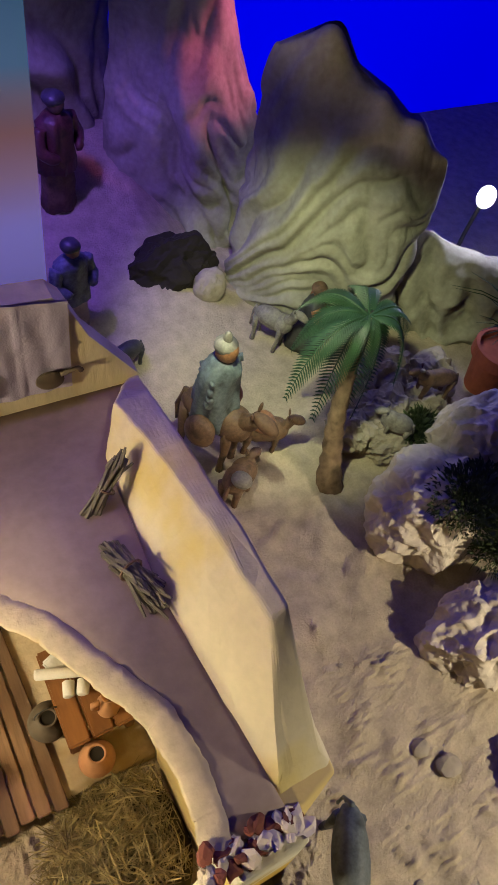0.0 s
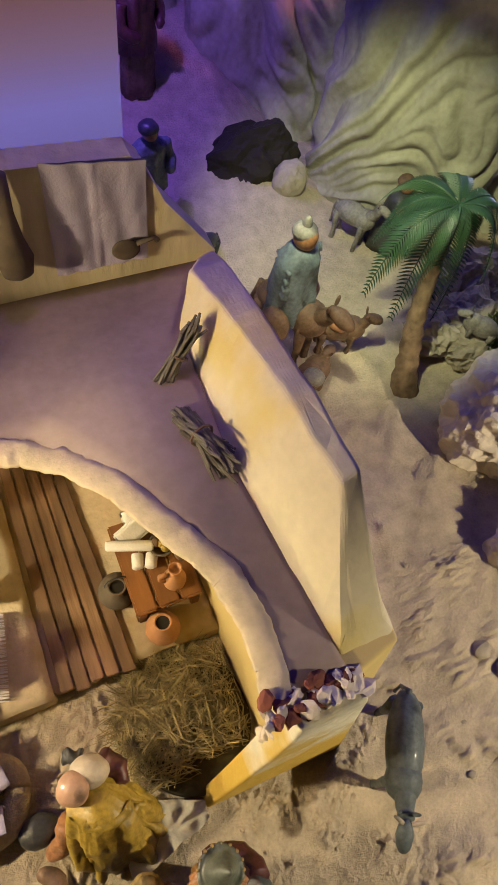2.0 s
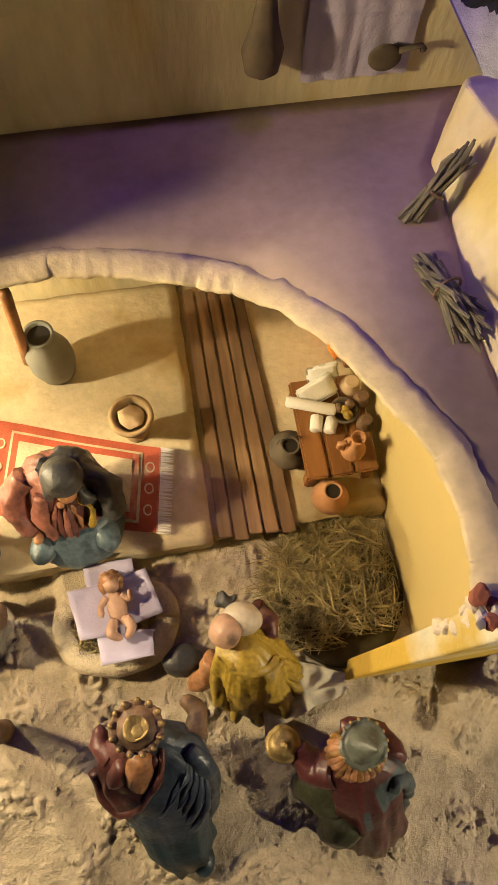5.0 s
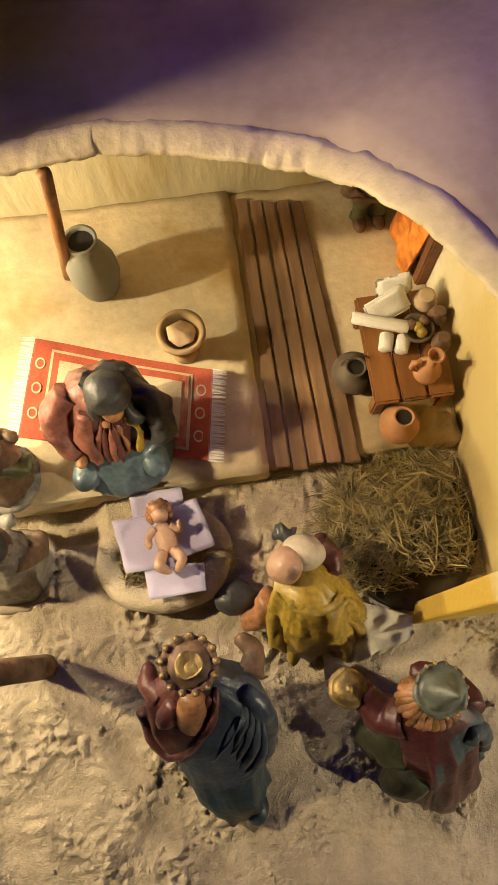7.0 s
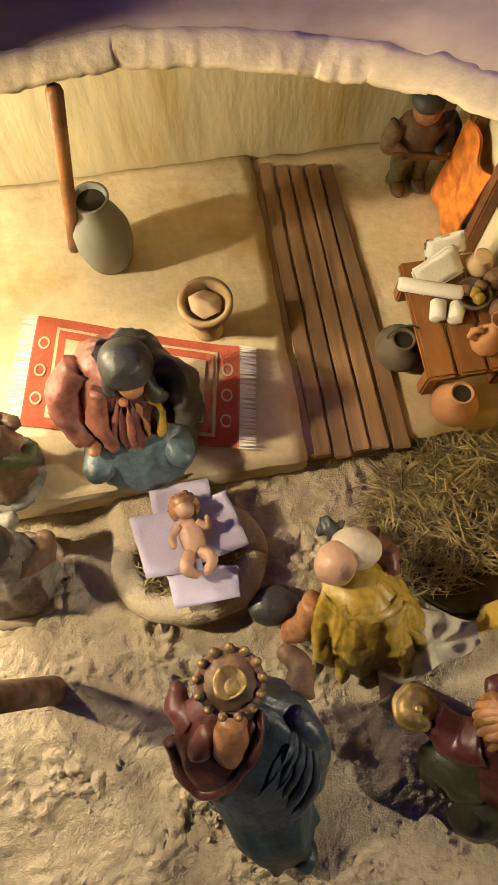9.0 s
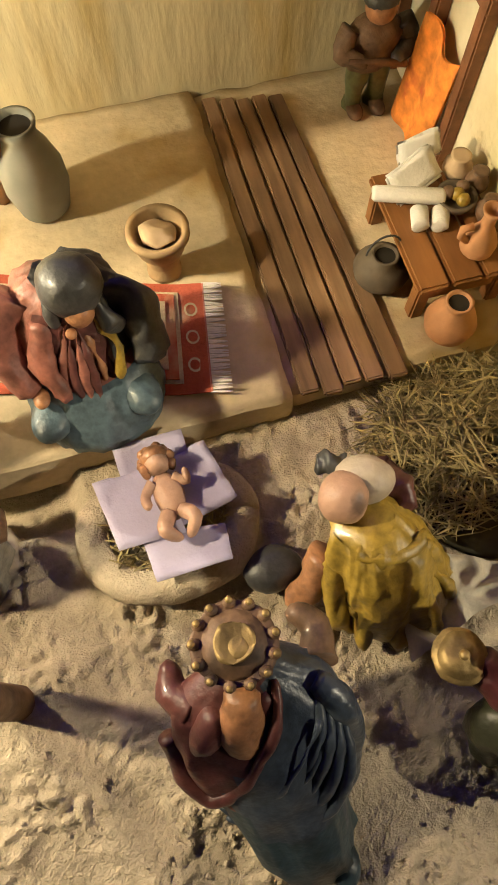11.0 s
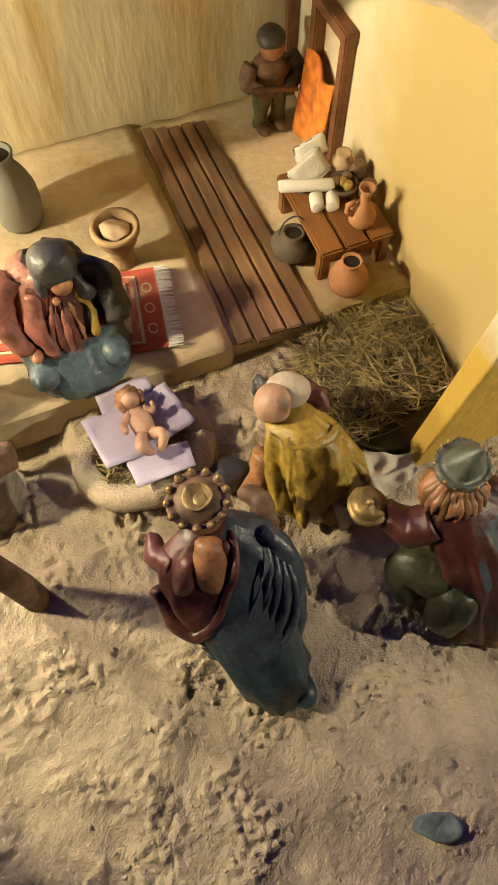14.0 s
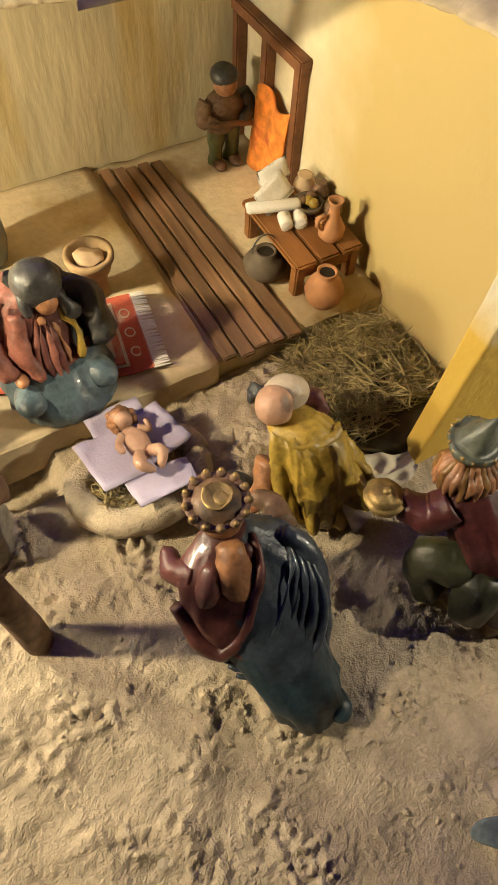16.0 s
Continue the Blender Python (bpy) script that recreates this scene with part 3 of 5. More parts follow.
def boulder(name, at, size, seed, mat, label, group="", sub=4, amount=0.45):
    bm = bmesh.new()
    bmesh.ops.create_icosphere(bm, subdivisions=sub, radius=1)
    for v in bm.verts:
        d = v.co.normalized()
        w = d + noise.noise_vector(d * 1.5 + Vector((seed, 0, 0))) * 0.15
        n = noise.noise(w * 1.4 + Vector((seed, 0, 0))) * 0.5 + (0.5 - abs(noise.noise(w * 2.6 + Vector((0, seed, 0))))) * 0.7
        n += noise.voronoi(d * 2.0 + Vector((seed, 0, 0)))[0][0] * 0.5 + 0.12 * noise.noise(w * 11)
        v.co = d * (0.8 + amount * n)
        v.co = Vector((v.co.x * size[0] + at[0], v.co.y * size[1] + at[1], v.co.z * size[2] + at[2]))
    return solo(name, bm, mat, at, label, "rock", group)


boulder("boulder", (4.9, 9.5, 0.5), (0.35, 0.3, 0.4), 5, ROCK, "pale rounded stone at the foot of the cliff", "", 4, 0.15)
# near-black rock added where only dark shadow lies at the slope foot
boulder("cave_mouth", (4.45, 10.1, 0.45), (0.85, 0.5, 0.7), 11, SHADE_BLACK, "near-black rock in place of the shadow at the slope foot", "", 5, 0.4)
boulder("boulder", (7.35, 4.85, 0.4), (1.0, 0.75, 1.05), 23, PALE_ROCK, "tall pale rock slab in front of the pot", "rocks by the path", 6, 0.3)
boulder("boulder", (6.0, 4.2, 0.35), (0.98, 0.9, 0.88), 2, PALE_ROCK, "large pale rock with moss on its side", "rocks by the path", 6, 0.4)
boulder("boulder", (5.75, 2.4, 0.15), (0.95, 0.7, 0.7), 7, PALE_ROCK, "large rough cream rock on the sand", "rocks by the path", 6, 0.4)
boulder("boulder", (5.3, 0.5, 0.0), (0.7, 0.75, 0.4), 17, ROCK, "rough brown rock half sunk in sand", "rocks by the path", 6, 0.4)
for i, (x, y, r) in enumerate([(5.75, 6.0, 0.42), (6.5, 6.1, 0.5), (7.2, 6.0, 0.45), (6.2, 5.55, 0.35), (7.0, 6.8, 0.55), (7.8, 6.5, 0.5), (6.4, 6.8, 0.4)]):
    boulder("boulder", (x, y, r * 0.4), (r, r * 0.9, r * 0.85), 30 + i, ROCK, "dark rough rock in a heap behind the palm", "rock heap", 5)
for i, (x, y, r) in enumerate([(3.95, 1.62, 0.13), (4.15, 1.3, 0.17), (3.1, 0.5, 0.05), (-0.5, -0.9, 0.05), (-2.9, -0.3, 0.05), (3.6, 2.9, 0.04), (3.3, 1.0, 0.04), (2.9, -0.2, 0.05)]):
    boulder("stone", (x, y, ground_z(x, y) + r * 0.3), (r, r * 0.8, r * 0.35), 50 + i, ROCK, "small stone lying on the sand", "loose stones", 2)
bm = bmesh.new()
bmesh.ops.create_icosphere(bm, subdivisions=3, radius=1)
for v in bm.verts:
    v.co = Vector((v.co.x * 0.17, v.co.y * 0.11, max(-0.6, min(0.6, v.co.z)) * 0.03))
rough_up(bm, 0.05, 5, 4)
bmesh.ops.transform(bm, matrix=pose(-0.78, -1.25, -0.1, 0, 0, -35), verts=bm.verts)
solo("stone_chip", bm, SLATE, (-0.78, -1.25, -0.1), "flat grey-blue stone chip in the sand", "stone")
bm = bmesh.new()
for i in range(26):
    x, y = random.uniform(-3, 4), random.uniform(-1.6, 1.2)
    ball(bm, (x, y, ground_top(x, y)), (random.uniform(0.01, 0.03), random.uniform(0.01, 0.03), 0.012), u=6, v=4)
for i in range(1500):
    x, y = random.uniform(-3.2, 2.2), random.uniform(-1.7, 1.5)
    if noise.noise(Vector((x, y, 0)) * 2.1 + Vector((9, 4, 0))) + 0.25 < random.random() * 0.6:
        continue
    w = random.uniform(0.006, 0.026)
    lump = bmesh.ops.create_icosphere(bm, subdivisions=1, radius=1)["verts"]
    for v in lump:
        v.co *= w * random.uniform(0.7, 1.25)
        v.co.x, v.co.y, v.co.z = v.co.x + x, v.co.y + y, v.co.z * 0.8 + ground_top(x, y) + w * 0.25
solo("grit", bm, SAND, (0, 0, 0), "loose sandy crumbs scattered on the sand", "grit", kind="stuff")


def bush(name, at, size, count, mat, label, length=0.25):
    """A clump of fine sprigs."""
    bm = bmesh.new()
    for i in range(count):
        d = Vector((random.gauss(0, 1), random.gauss(0, 1), abs(random.gauss(0.2, 0.8)))).normalized()
        p = Vector(at) + Vector((d.x * size[0], d.y * size[1], d.z * size[2])) * random.uniform(0.2, 1)
        q = p + (d + Vector((random.uniform(-1, 1), random.uniform(-1, 1), random.uniform(-0.4, 1))) * 0.7) * length * random.uniform(0.4, 1)
        s = d.orthogonal().normalized() * 0.009
        mid = (p + q) / 2 + Vector((0, 0, 0.03))
        vs = [bm.verts.new(c) for c in (p - s, p + s, mid + s * 1.6, q, mid - s * 1.6)]
        bm.faces.new(vs)
    return solo(name, bm, mat, at, label, "plant")


bush("moss_clump", (6.2, 3.85, 0.95), (0.75, 0.6, 0.45), 4200, MOSS, "dark green moss clump on the pale rock", 0.11)
bush("moss_clump", (6.5, 3.2, 0.5), (0.6, 0.5, 0.5), 2600, MOSS, "dark green moss clump between the rocks", 0.12)
bush("shrub", (6.7, 5.5, 0.3), (0.4, 0.35, 0.4), 1800, MOSS, "dark dry shrub among the rocks", 0.12)


# ---- palm ----
def build_palm():
    palm = thing("palm_tree", (4.98, 5.3, 0.0), "small artificial palm with drooping dark green fronds", "palm tree")
    bm = bmesh.new()
    base, top = Vector((4.98, 5.3, -0.15)), Vector((5.48, 6.35, 2.45))
    pts, rad = [], []
    for i in range(25):
        s = i / 24
        p = base.lerp(top, s) + Vector((-0.12, 0.05, 0)) * math.sin(math.pi * s)
        pts.append(p)
        rad.append((0.17 - 0.09 * s + (0.06 * (1 - s * 4) if s < 0.25 else 0)) * (1.12 if i % 2 else 0.95))
    tube(bm, pts, rad, n=12)
    rough_up(bm, 0.02, 9)
    part("trunk", bm, BARK, palm, "brown leaning trunk", True)
    for turn, length, droop in ((188, 1.75, 1.35), (205, 1.3, 1.9), (238, 1.05, 2.3), (285, 0.95, 2.4), (330, 1.25, 1.5), (2, 1.35, 1.15), (60, 1.2, 0.8), (118, 1.25, 0.8), (155, 1.2, 1.0)):
        ang = radians(turn)
        bm = bmesh.new()
        out = Vector((math.cos(ang), math.sin(ang), 0))
        rib = []
        for k in range(22):
            s = k / 21
            rib.append(top + out * length * (s - 0.25 * s * s * droop) + Vector((0, 0, 0.3 * math.sin(s * 1.9) - droop * s * s)))
        tube(bm, rib, [0.022 * (1 - 0.8 * k / 21) for k in range(22)], n=5)
        for k in range(2, 22):
            d = (rib[k] - rib[k - 1]).normalized()
            side = d.cross(Vector((0, 0, 1))).normalized()
            ln = 0.24 * math.sin(math.pi * (0.12 + 0.83 * k / 21)) + 0.03
            for sgn in (-1, 1):
                for off in (0, 0.5):
                    p = rib[k].lerp(rib[k - 1], off)
                    tip = p + (side * sgn * 0.9 + d * 0.55 + Vector((0, 0, -0.25))) * ln
                    w = d * 0.02
                    mid = p.lerp(tip, 0.5) + Vector((0, 0, 0.015))
                    bm.faces.new([bm.verts.new(c) for c in (p - w * 0.5, mid - w, tip, mid + w, p + w * 0.5)])
        part("frond", bm, PALM_GREEN, palm)


build_palm()

pot_plant = thing("potted_plant", (8.8, 6.1, 0.0), "terracotta pot with thin arching leaves", "plant")
bm = bmesh.new()
spin(bm, 8.8, 6.1, 0.0, [(0.3, 0), (0.42, 0.75), (0.5, 0.75), (0.5, 0.98), (0.43, 0.98), (0.4, 0.85)])
part("pot", bm, TERRACOTTA, pot_plant)
bm = bmesh.new()
for i in range(30):
    ang, ln = random.uniform(0, 6.28), random.uniform(0.8, 1.7)
    pts = [(8.8 + math.cos(ang) * ln * s * s * 0.8, 6.1 + math.sin(ang) * ln * s * s * 0.8, 0.9 + ln * (1.5 * s - 0.9 * s * s)) for s in (0, 0.2, 0.4, 0.6, 0.8, 1)]
    tube(bm, pts, [0.018, 0.018, 0.016, 0.013, 0.009, 0.003], n=4)
part("leaves", bm, PALM_GREEN, pot_plant)

bulb_mat = bpy.data.materials.new("bulb_glow")
bulb_mat.use_nodes = True
bulb_mat.node_tree.nodes["Principled BSDF"].inputs["Emission Color"].default_value = (1, 0.97, 0.85, 1)
bulb_mat.node_tree.nodes["Principled BSDF"].inputs["Emission Strength"].default_value = 6
bulb = thing("spot_lamp", (9.4, 8.3, 2.0), "small lit white spot lamp on a stalk", "lamp")
bm = bmesh.new()
ball(bm, (9.3, 8.2, 2.42), (0.16, 0.16, 0.2))
part("bulb", bm, bulb_mat, bulb, "glowing white bulb", True)
bm = bmesh.new()
tube(bm, [(9.38, 8.32, -0.3), (9.38, 8.32, 1.6), (9.34, 8.26, 2.3)], 0.04)
part("stalk", bm, CHAR, bulb)

# ---- furnishing of the house ----
bm = bmesh.new()
spin(bm, -2.24, 4.98, 0.6, [(0.16, 0), (0.2, 0.04), (0.245, 0.25), (0.24, 0.42), (0.19, 0.58), (0.14, 0.68), (0.13, 0.74), (0.155, 0.82), (0.125, 0.82), (0.1, 0.72)])
jar = thing("jar", (-2.24, 4.98, 0.6), "tall grey-green clay jar with a near-black disc for the shaded mouth", "jar")
jar_body = part("body", bm, GREY_CLAY, jar, "", True)
# disc across the neck, coloured as the shaded hollow
bm = bmesh.new()
spin(bm, -2.24, 4.98, 1.33, [(0.115, 0), (0.122, 0.05)])
part("mouth", bm, SHADE_BLACK, jar_body, "near-black disc for the shaded mouth")

bowl = thing("clay_bowl", (-1.47, 4.14, 0.6), "footed pale clay bowl holding a round loaf", "bowl")
bm = bmesh.new()
spin(bm, -1.47, 4.14, 0.6, [(0.13, 0), (0.13, 0.05), (0.1, 0.1), (0.13, 0.16), (0.12, 0.19), (0.18, 0.3), (0.2, 0.4), (0.225, 0.42), (0.225, 0.47), (0.18, 0.47), (0.15, 0.38), (0.0, 0.36)])
part("bowl", bm, BOWL_CLAY, bowl, "", True)
bm = bmesh.new()
ball(bm, (-1.47, 4.14, 1.02), (0.13, 0.13, 0.07))
rough_up(bm, 0.04, 11)
part("loaf", bm, PALE_CLAY, bowl, "pale crusty loaf", True)

bm = bmesh.new()
tube(bm, [(-2.56, 5.14, 0.58), (-2.4, 4.9, 1.4), (-2.12, 4.5, 2.9)], [0.055, 0.05, 0.05], n=8)
solo("roof_prop", bm, TABLE_WOOD, (-2.56, 5.14, 0.6), "thin orange-brown wooden prop under the roof", "post", smooth=True)
bm = bmesh.new()
tube(bm, [(-3.1, 1.42, -0.05), (-3.1, 1.42, 0.6), (-3.12, 1.43, 1.5), (-3.1, 1.45, 2.9)], [0.115, 0.105, 0.1, 0.1], n=12)
rough_up(bm, 0.02, 5)
solo("log_post", bm, BARK, (-3.1, 1.42, 0), "round brown log post standing in sand", "post", smooth=True)


def build_rug():
    rug = thing("rug", (-2.2, 3.75, 0.62), "small red and cream fringed woven rug", "rug")
    tl, tr, br, bl = Vector((-2.98, 4.5)), Vector((-1.16, 3.86)), Vector((-1.3, 2.99)), Vector((-3.2, 3.52))

    def at(u, v, lift=0.0):
        p = tl.lerp(tr, u).lerp(bl.lerp(br, u), v)
        return Vector((p.x, p.y, 0.63 + lift + 0.012 * math.sin(u * 9 + v * 4) + 0.06 * max(0, u - 0.85) / 0.15))

    def sheet(u0, u1, v0, v1, z, mat, name):
        bm = bmesh.new()
        nu, nv = max(2, int((u1 - u0) * 40)), max(2, int((v1 - v0) * 20))
        lay = [[[bm.verts.new(at(u0 + (u1 - u0) * i / nu, v0 + (v1 - v0) * j / nv, z + d)) for i in range(nu + 1)] for j in range(nv + 1)] for d in (0, 0.012)]
        for n, g in enumerate(lay):
            for j in range(nv):
                for i in range(nu):
                    bm.faces.new((g[j][i], g[j][i + 1], g[j + 1][i + 1], g[j + 1][i]))
        rim = [(0, i) for i in range(nu + 1)] + [(j, nu) for j in range(1, nv + 1)] + [(nv, i) for i in range(nu - 1, -1, -1)] + [(j, 0) for j in range(nv - 1, 0, -1)]
        for (j, i), (j2, i2) in zip(rim, rim[1:] + rim[:1]):
            bm.faces.new((lay[0][j][i], lay[0][j2][i2], lay[1][j2][i2], lay[1][j][i]))
        return part(name, bm, mat, rug)

    sheet(0.04, 0.96, 0, 1, 0, RUG_RED, "field")
    sheet(0.14, 0.86, 0.09, 0.91, 0.014, RUG_CREAM, "border")
    sheet(0.155, 0.845, 0.12, 0.88, 0.028, RUG_RED, "border")
    sheet(0.19, 0.81, 0.2, 0.8, 0.042, RUG_CREAM, "panel")
    for u in (0.09, 0.905):
        for v in (0.25, 0.5, 0.75):
            bm = bmesh.new()
            c = at(u, v, 0.016)
            for k in range(12):
                a0, a1 = k / 12 * 6.283, (k + 1) / 12 * 6.283
                vs = [bm.verts.new(c + Vector((math.cos(a) * r, math.sin(a) * r * 1.2, 0.004))) for a, r in ((a0, 0.05), (a1, 0.05), (a1, 0.035), (a0, 0.035))]
                bm.faces.new(vs)
            part("motif", bm, RUG_CREAM, rug, "faded ring motif")
    for end in (0, 1):
        bm = bmesh.new()
        for i in range(46):
            v = i / 45
            p, q = at(0.045 if end == 0 else 0.955, v, 0.005), at(-0.03 if end == 0 else 1.03, v + random.uniform(-0.02, 0.02), -0.005)
            tube(bm, [p, p.lerp(q, 0.6), q], [0.01, 0.009, 0.004], n=4)
        tagged(part("fringe", bm, LINEN, rug, "cream thread fringe"), "cream thread fringe", "", "", "stuff")


build_rug()


def build_table():
    table = thing("low_table", (0.55, 3.78, 0.54), "low red-brown wooden table", "table")
    for i in range(3):
        bm = bmesh.new()
        block(bm, 0.17 + 0.25 * i, 0.405 + 0.25 * i, 3.25, 4.32, 0.86, 0.93, 0.02)
        part("board", bm, TABLE_WOOD, table)
    for x in (0.24, 0.84):
        for y in (3.33, 4.22):
            bm = bmesh.new()
            block(bm, x - 0.055, x + 0.055, y - 0.055, y + 0.055, 0.53, 0.86, 0.015)
            part("leg", bm, TABLE_WOOD, table)
    bm = bmesh.new()
    block(bm, 0.2, 0.88, 3.3, 3.36, 0.72, 0.85, 0.01)
    part("apron", bm, TABLE_WOOD, table)


build_table()


def folded(name, at, size, turn, label, roll=False):
    bm = bmesh.new()
    if roll:
        tube(bm, [(-size[0], 0, 0), (-size[0] * 0.9, 0, 0), (size[0] * 0.9, 0, 0), (size[0], 0, 0)], [size[1] * 0.8, size[1], size[1], size[1] * 0.8], n=14)
    else:
        block(bm, -size[0], size[0], -size[1], size[1], -size[2], size[2], 0.02)
        bmesh.ops.subdivide_edges(bm, edges=[e for e in bm.edges if e.calc_length() > 0.08], cuts=4, use_grid_fill=True)
        for v in bm.verts:
            v.co.z += 0.05 * math.sin(v.co.x * 9) + 0.03 * math.sin(v.co.y * 14)
    rough_up(bm, 0.012, 12, at[0])
    bmesh.ops.transform(bm, matrix=pose(*at, *turn), verts=bm.verts)
    solo(name, bm, LINEN, at, label, "cloth", "white cloths on the table", smooth=True)


folded("folded_cloth", (0.42, 4.12, 1.06), (0.2, 0.12, 0.018), (22, 0, 25), "folded white cloth lying on the table")
folded("folded_cloth", (0.5, 4.28, 1.14), (0.16, 0.09, 0.02), (35, 0, 10), "folded white cloth lying on the table")
folded("rolled_cloth", (0.33, 3.98, 1.04), (0.26, 0.06, 0), (0, 0, -20), "rolled white cloth on the table", True)
folded("rolled_cloth", (0.36, 3.8, 0.99), (0.08, 0.065, 0), (0, 0, 75), "short rolled white cloth on the table", True)
folded("rolled_cloth", (0.5, 3.76, 0.99), (0.08, 0.065, 0), (0, 0, 65), "short rolled white cloth on the table", True)

ewer = thing("ewer", (0.66, 3.47, 0.93), "orange clay ewer with a long neck and handle", "jug")
bm = bmesh.new()
spin(bm, 0.66, 3.47, 0.93, [(0.08, 0), (0.12, 0.05), (0.125, 0.12), (0.09, 0.2), (0.05, 0.28), (0.045, 0.36), (0.075, 0.43), (0.06, 0.43), (0.035, 0.37)])
part("body", bm, CLAY, ewer, "", True)
bm = bmesh.new()
tube(bm, [(0.56, 3.47, 1.08), (0.5, 3.48, 1.13), (0.5, 3.49, 1.19), (0.57, 3.48, 1.21)], 0.028)
part("handle", bm, CLAY, ewer, "", True)

jug = thing("clay_jug", (0.4, 3.1, 0.54), "round orange clay jug with a near-black disc for the shaded mouth", "jug")
bm = bmesh.new()
spin(bm, 0.4, 3.1, 0.54, [(0.11, 0), (0.17, 0.08), (0.19, 0.17), (0.15, 0.27), (0.085, 0.33), (0.08, 0.36), (0.1, 0.4), (0.078, 0.4), (0.06, 0.34)])
jug_body = part("body", bm, CLAY, jug, "", True)
bm = bmesh.new()
spin(bm, 0.4, 3.1, 0.89, [(0.06, 0), (0.072, 0.03)])
part("mouth", bm, SHADE_BLACK, jug_body)

kettle = thing("kettle_pot", (0.08, 3.66, 0.55), "squat dark pot with a wire handle", "pot")
bm = bmesh.new()
spin(bm, 0.08, 3.66, 0.58, [(0.15, 0), (0.2, 0.06), (0.215, 0.13), (0.16, 0.22), (0.1, 0.25), (0.105, 0.28), (0.08, 0.28), (0.07, 0.22)])
kettle_body = part("body", bm, DARK_CLAY, kettle, "", True)
bm = bmesh.new()
spin(bm, 0.08, 3.66, 0.82, [(0.07, 0), (0.075, 0.02)])
part("mouth", bm, SHADE_BLACK, kettle_body)
bm = bmesh.new()
tube(bm, [(0.08 + 0.13 * math.cos(a), 3.70, 0.84 + 0.17 * math.sin(a)) for a in np.linspace(0, math.pi, 12)], 0.008, n=6)
part("handle", bm, CHAR, kettle)

basin = thing("bowl", (0.66, 3.88, 0.93), "dark bowl with yellow and brown fruit", "bowl")
bm = bmesh.new()
spin(bm, 0.66, 3.88, 0.93, [(0.07, 0), (0.13, 0.06), (0.15, 0.12), (0.12, 0.12), (0.1, 0.07)])
part("bowl", bm, DARK_CLAY, basin, "", True)
for i, (dx, dy, m) in enumerate([(0, 0, OCHRE), (0.06, 0.05, BROWN), (-0.06, 0.03, BROWN), (0.02, -0.06, OCHRE)]):
    bm = bmesh.new()
    ball(bm, (0.66 + dx, 3.88 + dy, 1.06), 0.05)
    part("fruit", bm, m, basin, "", True)
for i, (x, y, r) in enumerate([(0.78, 4.15, 0.11), (0.86, 3.98, 0.09), (0.84, 3.72, 0.09)]):
    b2 = thing("small_pot", (x, y, 0.93), "small round brown clay pot on the table", "pot", "small pots on the table")
    bm = bmesh.new()
    spin(bm, x, y, 0.93, [(r * 0.6, 0), (r, 0.07), (r * 0.95, 0.12), (r * 0.55, 0.17), (r * 0.7, 0.2), (r * 0.5, 0.2)])
    part("body", bm, PALE_CLAY if i == 0 else BROWN, b2, "", True)
    bm = bmesh.new()
    spin(bm, x, y, 1.1, [(r * 0.45, 0), (r * 0.5, 0.022)])
    part("mouth", bm, SHADE_BLACK, b2)


def build_door():
    door = thing("door_1", (0.95, 5.2, 0.54), "open brown wooden door frame with an orange curtain", "door", kind="structure")
    for y in (4.62, 5.22, 5.8):
        bm = bmesh.new()
        block(bm, 0.88, 1.005, y - 0.06, y + 0.06, 0.5, 1.88, 0.015)
        rough_up(bm, 0.01, 8)
        part("post", bm, DOOR_WOOD, door)
    bm = bmesh.new()
    block(bm, 0.87, 1.005, 4.54, 5.88, 1.86, 1.98, 0.015)
    rough_up(bm, 0.01, 8)
    part("lintel", bm, DOOR_WOOD, door)
    bm = bmesh.new()
    rows = [[bm.verts.new((0.86 - 0.02 * math.sin(i * 0.7) - 0.1 * (1 - j / 10), 5.26 - 0.6 * i / 16, 0.56 + (0.86 + 0.06 * math.sin(i * 0.4)) * j / 10)) for i in range(17)] for j in range(11)]
    back = [[bm.verts.new(v.co + Vector((0.02, 0, 0))) for v in row] for row in rows]
    for g in (rows, back):
        for j in range(10):
            for i in range(16):
                bm.faces.new((g[j][i], g[j][i + 1], g[j + 1][i + 1], g[j + 1][i]))
    part("curtain", bm, ORANGE, door, "orange patterned curtain", True)


build_door()

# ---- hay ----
# core under the strands, coloured dark as the shaded gaps
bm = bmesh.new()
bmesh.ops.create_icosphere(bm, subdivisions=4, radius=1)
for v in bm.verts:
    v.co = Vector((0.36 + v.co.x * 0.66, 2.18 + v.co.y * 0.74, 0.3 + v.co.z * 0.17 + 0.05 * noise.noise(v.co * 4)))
solo("hay_bed", bm, HAY_SHADE, (0.4, 2.2, 0.3), "dark hay core with the shade between strands in its colour", "hay", kind="stuff", smooth=True)
bm = bmesh.new()
for i in range(2300):
    a, r = random.uniform(0, 6.283), math.sqrt(random.random())
    x, y = 0.36 + 0.76 * r * math.cos(a), 2.2 + 0.74 * r * math.sin(a)
    z = 0.34 + 0.18 * (1 - r * r) + random.uniform(-0.06, 0.1)
    d = Vector((random.gauss(0, 1), random.gauss(0, 1), random.gauss(0, 0.3))).normalized()
    ln, bend = random.uniform(0.08, 0.3), Vector((random.gauss(0, 0.04), random.gauss(0, 0.04), random.uniform(0, 0.06)))
    p = Vector((x, y, z))
    pts = [p - d * ln, p + bend, p + d * ln]
    if max(q.x for q in pts) > 0.97 or min(q.y for q in pts) < 1.62 + 0.1 * (pts[1].x > 0.2):
        continue
    w = random.uniform(0.5, 1.5)
    tube(bm, pts, [0.004 * w, 0.0055 * w, 0.003 * w], n=3)
